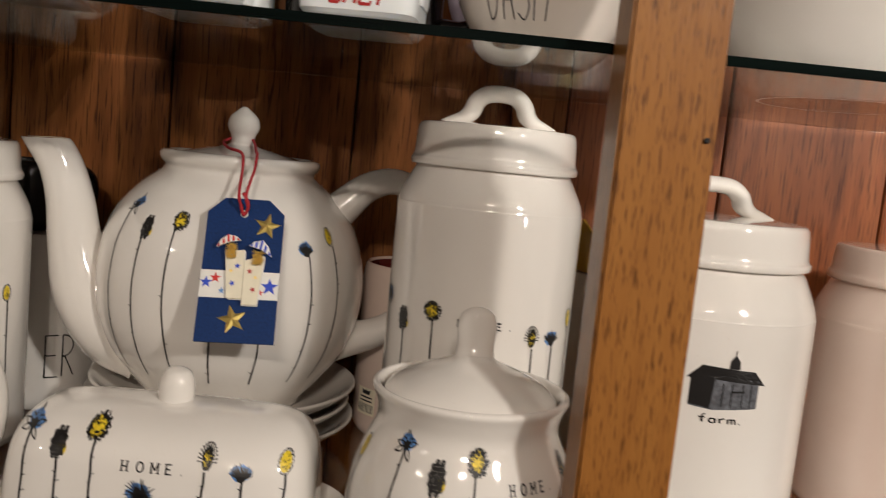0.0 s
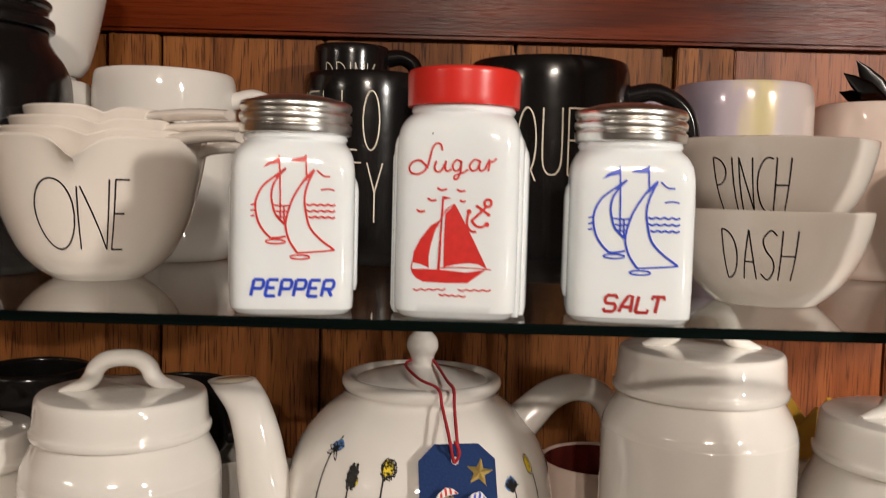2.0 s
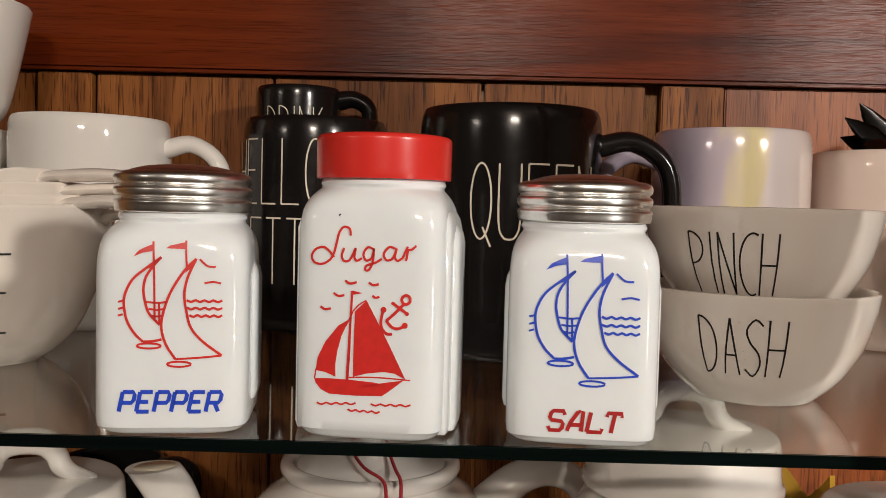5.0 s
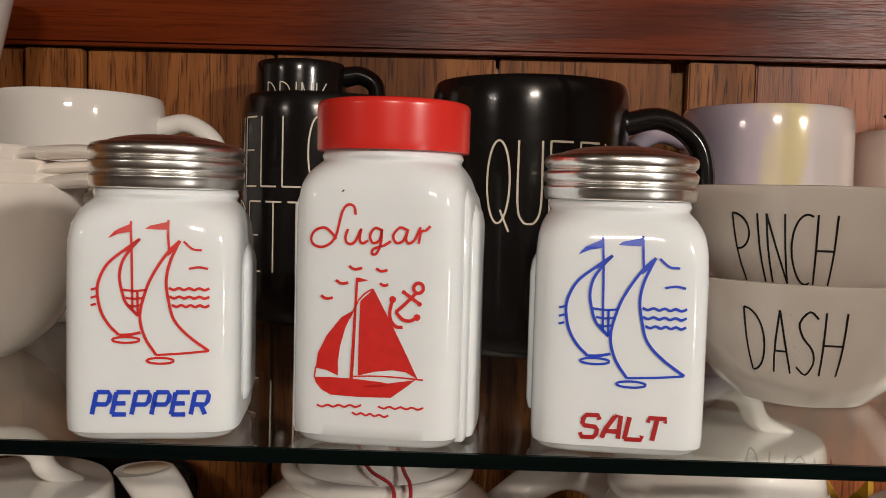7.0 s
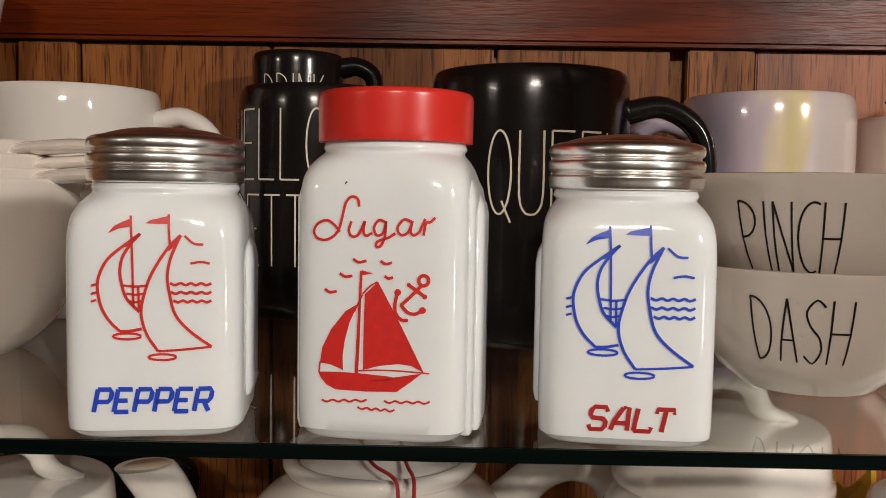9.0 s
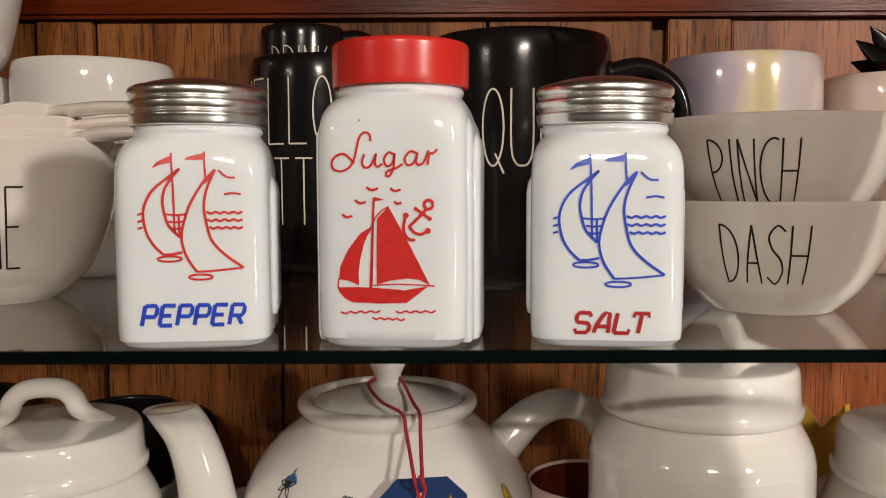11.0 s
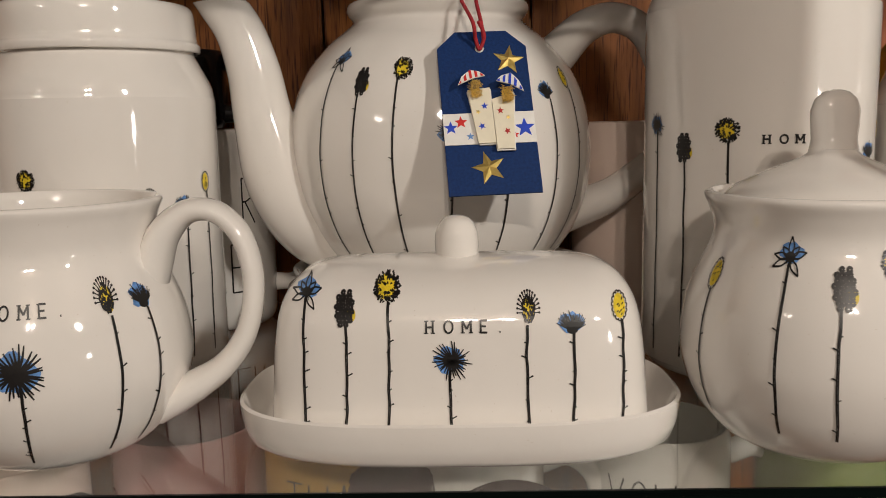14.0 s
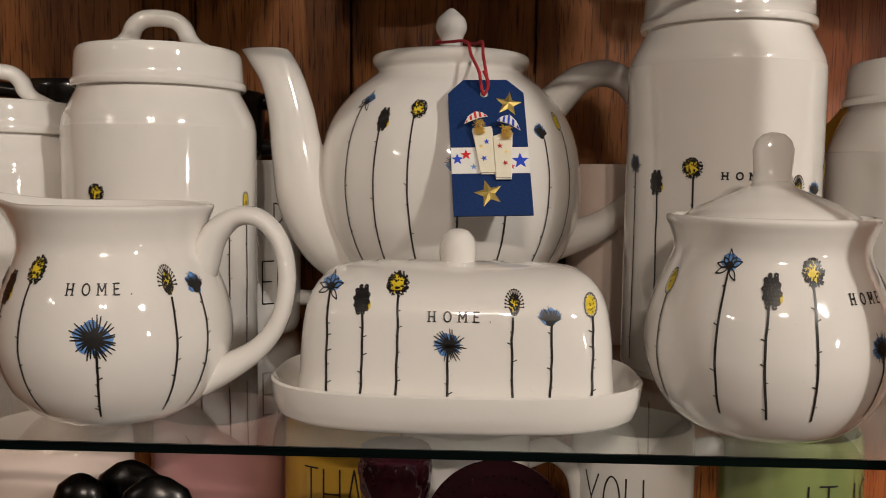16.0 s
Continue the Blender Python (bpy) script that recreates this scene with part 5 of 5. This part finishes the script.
for kind, u, z, bend in (("petal", -0.0375, 0.0880, 0.0), ("seed", -0.0160, 0.0780, -0.002), ("sun", 0.0040, 0.0870, -0.002), ("corn", 0.0350, 0.052, 0.002), ("bud", 0.062, 0.078, 0.001), ("oat", -0.072, 0.078, 0.001)):
    pr.flower(kind, u, z, 0.0170, 1.45, bend)
pr.word("HOME.", 0.0205, 0.0500, 0.0725, 0.0060)

# ---- middle shelf: behind the front row ----
mug("mug", -0.174, 0.378, MID, 0.0455, 0.142, WHITE, "white mug with tall black lettering behind the canister", "lettered mugs", 12, (("R", 0.028, 0.044, 0.076, 0.108), ("ER", 0.016, 0.048, 0.028, 0.062)), grip=0.036)
mug("mug", -0.196, 0.374, MID + 0.1425, 0.0385, 0.055, BLACK, "small black mug stacked on a white mug", "lettered mugs", 10, grip=0.020)
mug("mug", -0.325, 0.385, MID, 0.0455, 0.142, WHITE, "white mug standing in the back row", "lettered mugs", 60)
mug("mug", -0.318, 0.383, MID + 0.1425, 0.0440, 0.062, BLACK, "black mug stacked on a white mug", "lettered mugs", 200)
blush_mug = mug("mug", 0.1400, 0.380, MID, 0.0480, 0.142, BLUSH, "blush mug with a dark red inside behind the teapot", "lettered mugs", 70, inside=OXBLOOD)
label_skin = round_skin([(0.0485, 0.0), (0.0485, 0.07), (0.0485, 0.142)])
bm, ink = bmesh.new(), bmesh.new()
patch(bm, label_skin, [(-0.010, 0.020), (0.010, 0.020), (0.010, 0.042), (-0.010, 0.042)], 0.0002)
for j in range(11):
    stroke(ink, label_skin, [(-0.0080 + 0.0016 * j, 0.022), (-0.0080 + 0.0016 * j, 0.029)], 0.0005 + 0.0004 * (j % 3 == 0), 0.0004, 1)
for z in (0.0315, 0.0345):
    stroke(ink, label_skin, [(-0.0070, z), (0.0070, z)], 0.0011, 0.0004, 1)
patch(ink, label_skin, [(-0.004, 0.037), (0.004, 0.037), (0.005, 0.041), (0.002, 0.039), (0.0, 0.0415), (-0.002, 0.039), (-0.005, 0.041)], 0.0004)
sticker = part("price_sticker", bm, CREAMCARD, blush_mug, "cream price sticker with black bars", False)
part("bars_print", ink, INK, sticker, "", False)
sticker.matrix_local = pose(0, 0, 0, 0, 0, -46 - 70)
t = thing("crown_jar", 0.2975, 0.394, MID, "cream jar with a yellow crown on its lid", "jar")
t.scale = (1.0, 1.0, 1.05)
part("body", lathe([(0.030, 0.001), (0.034, 0.0), (0.040, 0.004), (0.043, 0.02), (0.043, 0.115), (0.038, 0.132), (0.033, 0.140), (0.028, 0.141)], 60, 4), CREAM, t)
bm = bmesh.new()
loops = []
for i, z in enumerate((0.1415, 0.150, 0.160, 1)):
    lp = []
    for k in range(60):
        a = 2 * math.pi * k / 60
        spike = abs((k % 12) - 6) / 6
        zz = z if z < 1 else 0.163 + 0.021 * spike ** 1.3
        r = 0.026 + 0.25 * (zz - 0.1415)
        lp.append((r * math.cos(a), r * math.sin(a), zz))
    loops.append(lp)
loops += [[(p[0] * 0.90, p[1] * 0.90, p[2]) for p in lp] for lp in loops[::-1]]
part("crown", rings(bm, loops, True, True), YELLOW, t, "yellow glazed crown")

# ---- lower shelf, seen under the glass ----
LH = 0.140
mug("mug", -0.245, 0.190, LOW, 0.046, LH, BLUSH, "blush mug with black lettering under the glass shelf", "lower mugs", 0, (("U", 0.034, 0.05, 0.090, 0.114),), INK, handle=False)
mug("mug", -0.155, 0.235, LOW, 0.0445, LH, PINK, "dusty pink mug under the glass shelf", "lower mugs", 100)
mug("mug", -0.064, 0.235, LOW, 0.0455, LH, YELLOW, "yellow mug lettered THANK under the glass shelf", "lower mugs", 0, (("THANK", -0.034, 0.052, 0.086, 0.118),), INK, handle=False)
mug("mug", 0.012, 0.215, LOW, 0.0430, LH, WHITE, "white mug with an ear handle under the glass shelf", "lower mugs", 0, grip=0.032)
mug("mug", 0.1230, 0.225, LOW, 0.0400, LH, WHITE, "white mug lettered YOU under the glass shelf", "lower mugs", 0, (("YOU", -0.056, 0.002, 0.086, 0.118),), grip=0.036)
mug("mug", 0.2250, 0.225, LOW, 0.0450, LH, GREEN, "green mug lettered IT IS under the glass shelf", "lower mugs", 0, (("IT IS", -0.010, 0.060, 0.085, 0.118),), handle=False)
mug("cup", 0.0960, 0.135, LOW, 0.0400, 0.104, WHITE, "white cup in front of the lettered mugs", "lower mugs", 200)


def spoon(x, y, z, r, turn, label):
    t = thing("measuring_spoon", x, y, z, label, "spoon", "measuring spoons", turn)
    bm = loft([(0.0, 0.004, 0.003, 2), (r * 0.25, r * 0.55, 0.006, 2), (r * 0.7, r * 0.92, 0.009, 2), (r * 1.1, r, 0.010, 2), (r * 1.6, r * 0.80, 0.007, 2), (r * 1.92, r * 0.35, 0.003, 2), (r * 2.0, 0.002, 0.0012, 2)], 36)
    part("bowl", bm, DARKSTEEL, t)
    part("handle", tube([(0, 0, 0.004), (0, 0.002, -0.04), (0, 0.006, -0.085)], [0.0035, 0.003, 0.003], 10, 1.4, side=(1, 0, 0)), DARKSTEEL, t)


spoon(-0.1985, 0.120, LOW + 0.107, 0.0150, 4, "dark steel measuring spoon standing bowl upwards")
spoon(-0.1760, 0.135, LOW + 0.092, 0.0240, -6, "large dark steel measuring spoon standing bowl upwards")
spoon(-0.1560, 0.120, LOW + 0.094, 0.0215, 8, "dark steel measuring spoon standing bowl upwards")
t = thing("spoon_crock", -0.177, 0.128, LOW, "white crock holding measuring spoons", "crock")
part("body", lathe([(0.030, 0.001), (0.033, 0.0), (0.037, 0.004), (0.039, 0.04), (0.040, 0.064), (0.037, 0.065), (0.035, 0.04), (0.032, 0.008), (0.0005, 0.006)], 60, 4), WHITE, t)

t = thing("plum_goblet", -0.0250, 0.125, LOW, "dark plum glass goblet with a nubbed stem turned upside down", "goblet")
part("bowl", lathe([(0.036, 0.001), (0.038, 0.0), (0.039, 0.004), (0.036, 0.05), (0.028, 0.085), (0.020, 0.105), (0.012, 0.120), (0.014, 0.128)], 60, 4), PLUM, t)
rnd = random.Random(3)
bm = lathe([(0.012, 0.118), (0.017, 0.124), (0.0195, 0.134), (0.0195, 0.146), (0.017, 0.152), (0.0005, 0.153)], 90, 4)
for v in bm.verts:
    v.co.xy *= 1 + 0.05 * math.sin(v.co.z * 2200) * math.sin(12 * math.atan2(v.co.y, v.co.x))
part("nubbed_foot", bm, PLUM, t)
t = thing("plum_dish", 0.0310, 0.128, LOW, "dark plum glass dish with beaded rings standing on edge", "dish")
bm = lathe([(0.0005, 0.0), (0.020, 0.001), (0.036, 0.005), (0.040, 0.008), (0.040, 0.010), (0.036, 0.008), (0.020, 0.0035), (0.0005, 0.003)], 72, 3)
bmesh.ops.rotate(bm, verts=bm.verts[:], cent=(0, 0, 0), matrix=Matrix.Rotation(radians(82), 3, "X"))
bmesh.ops.translate(bm, verts=bm.verts[:], vec=(0, 0, 0.1075))
part("dish", bm, PLUM, t)
bm = bmesh.new()
for r, n in ((0.0340, 54), (0.0170, 28)):
    for i in range(n):
        a = 2 * math.pi * i / n
        bmesh.ops.create_icosphere(bm, subdivisions=1, radius=0.0009, matrix=Matrix.Translation((r * math.cos(a), -0.0095, 0.1075 + r * math.sin(a))))
part("bead_ring", bm, PLUM, t)
part("stand", box(bmesh.new(), -0.012, 0.012, -0.004, 0.012, 0.0, 0.069, 0.002), PLUM, t)
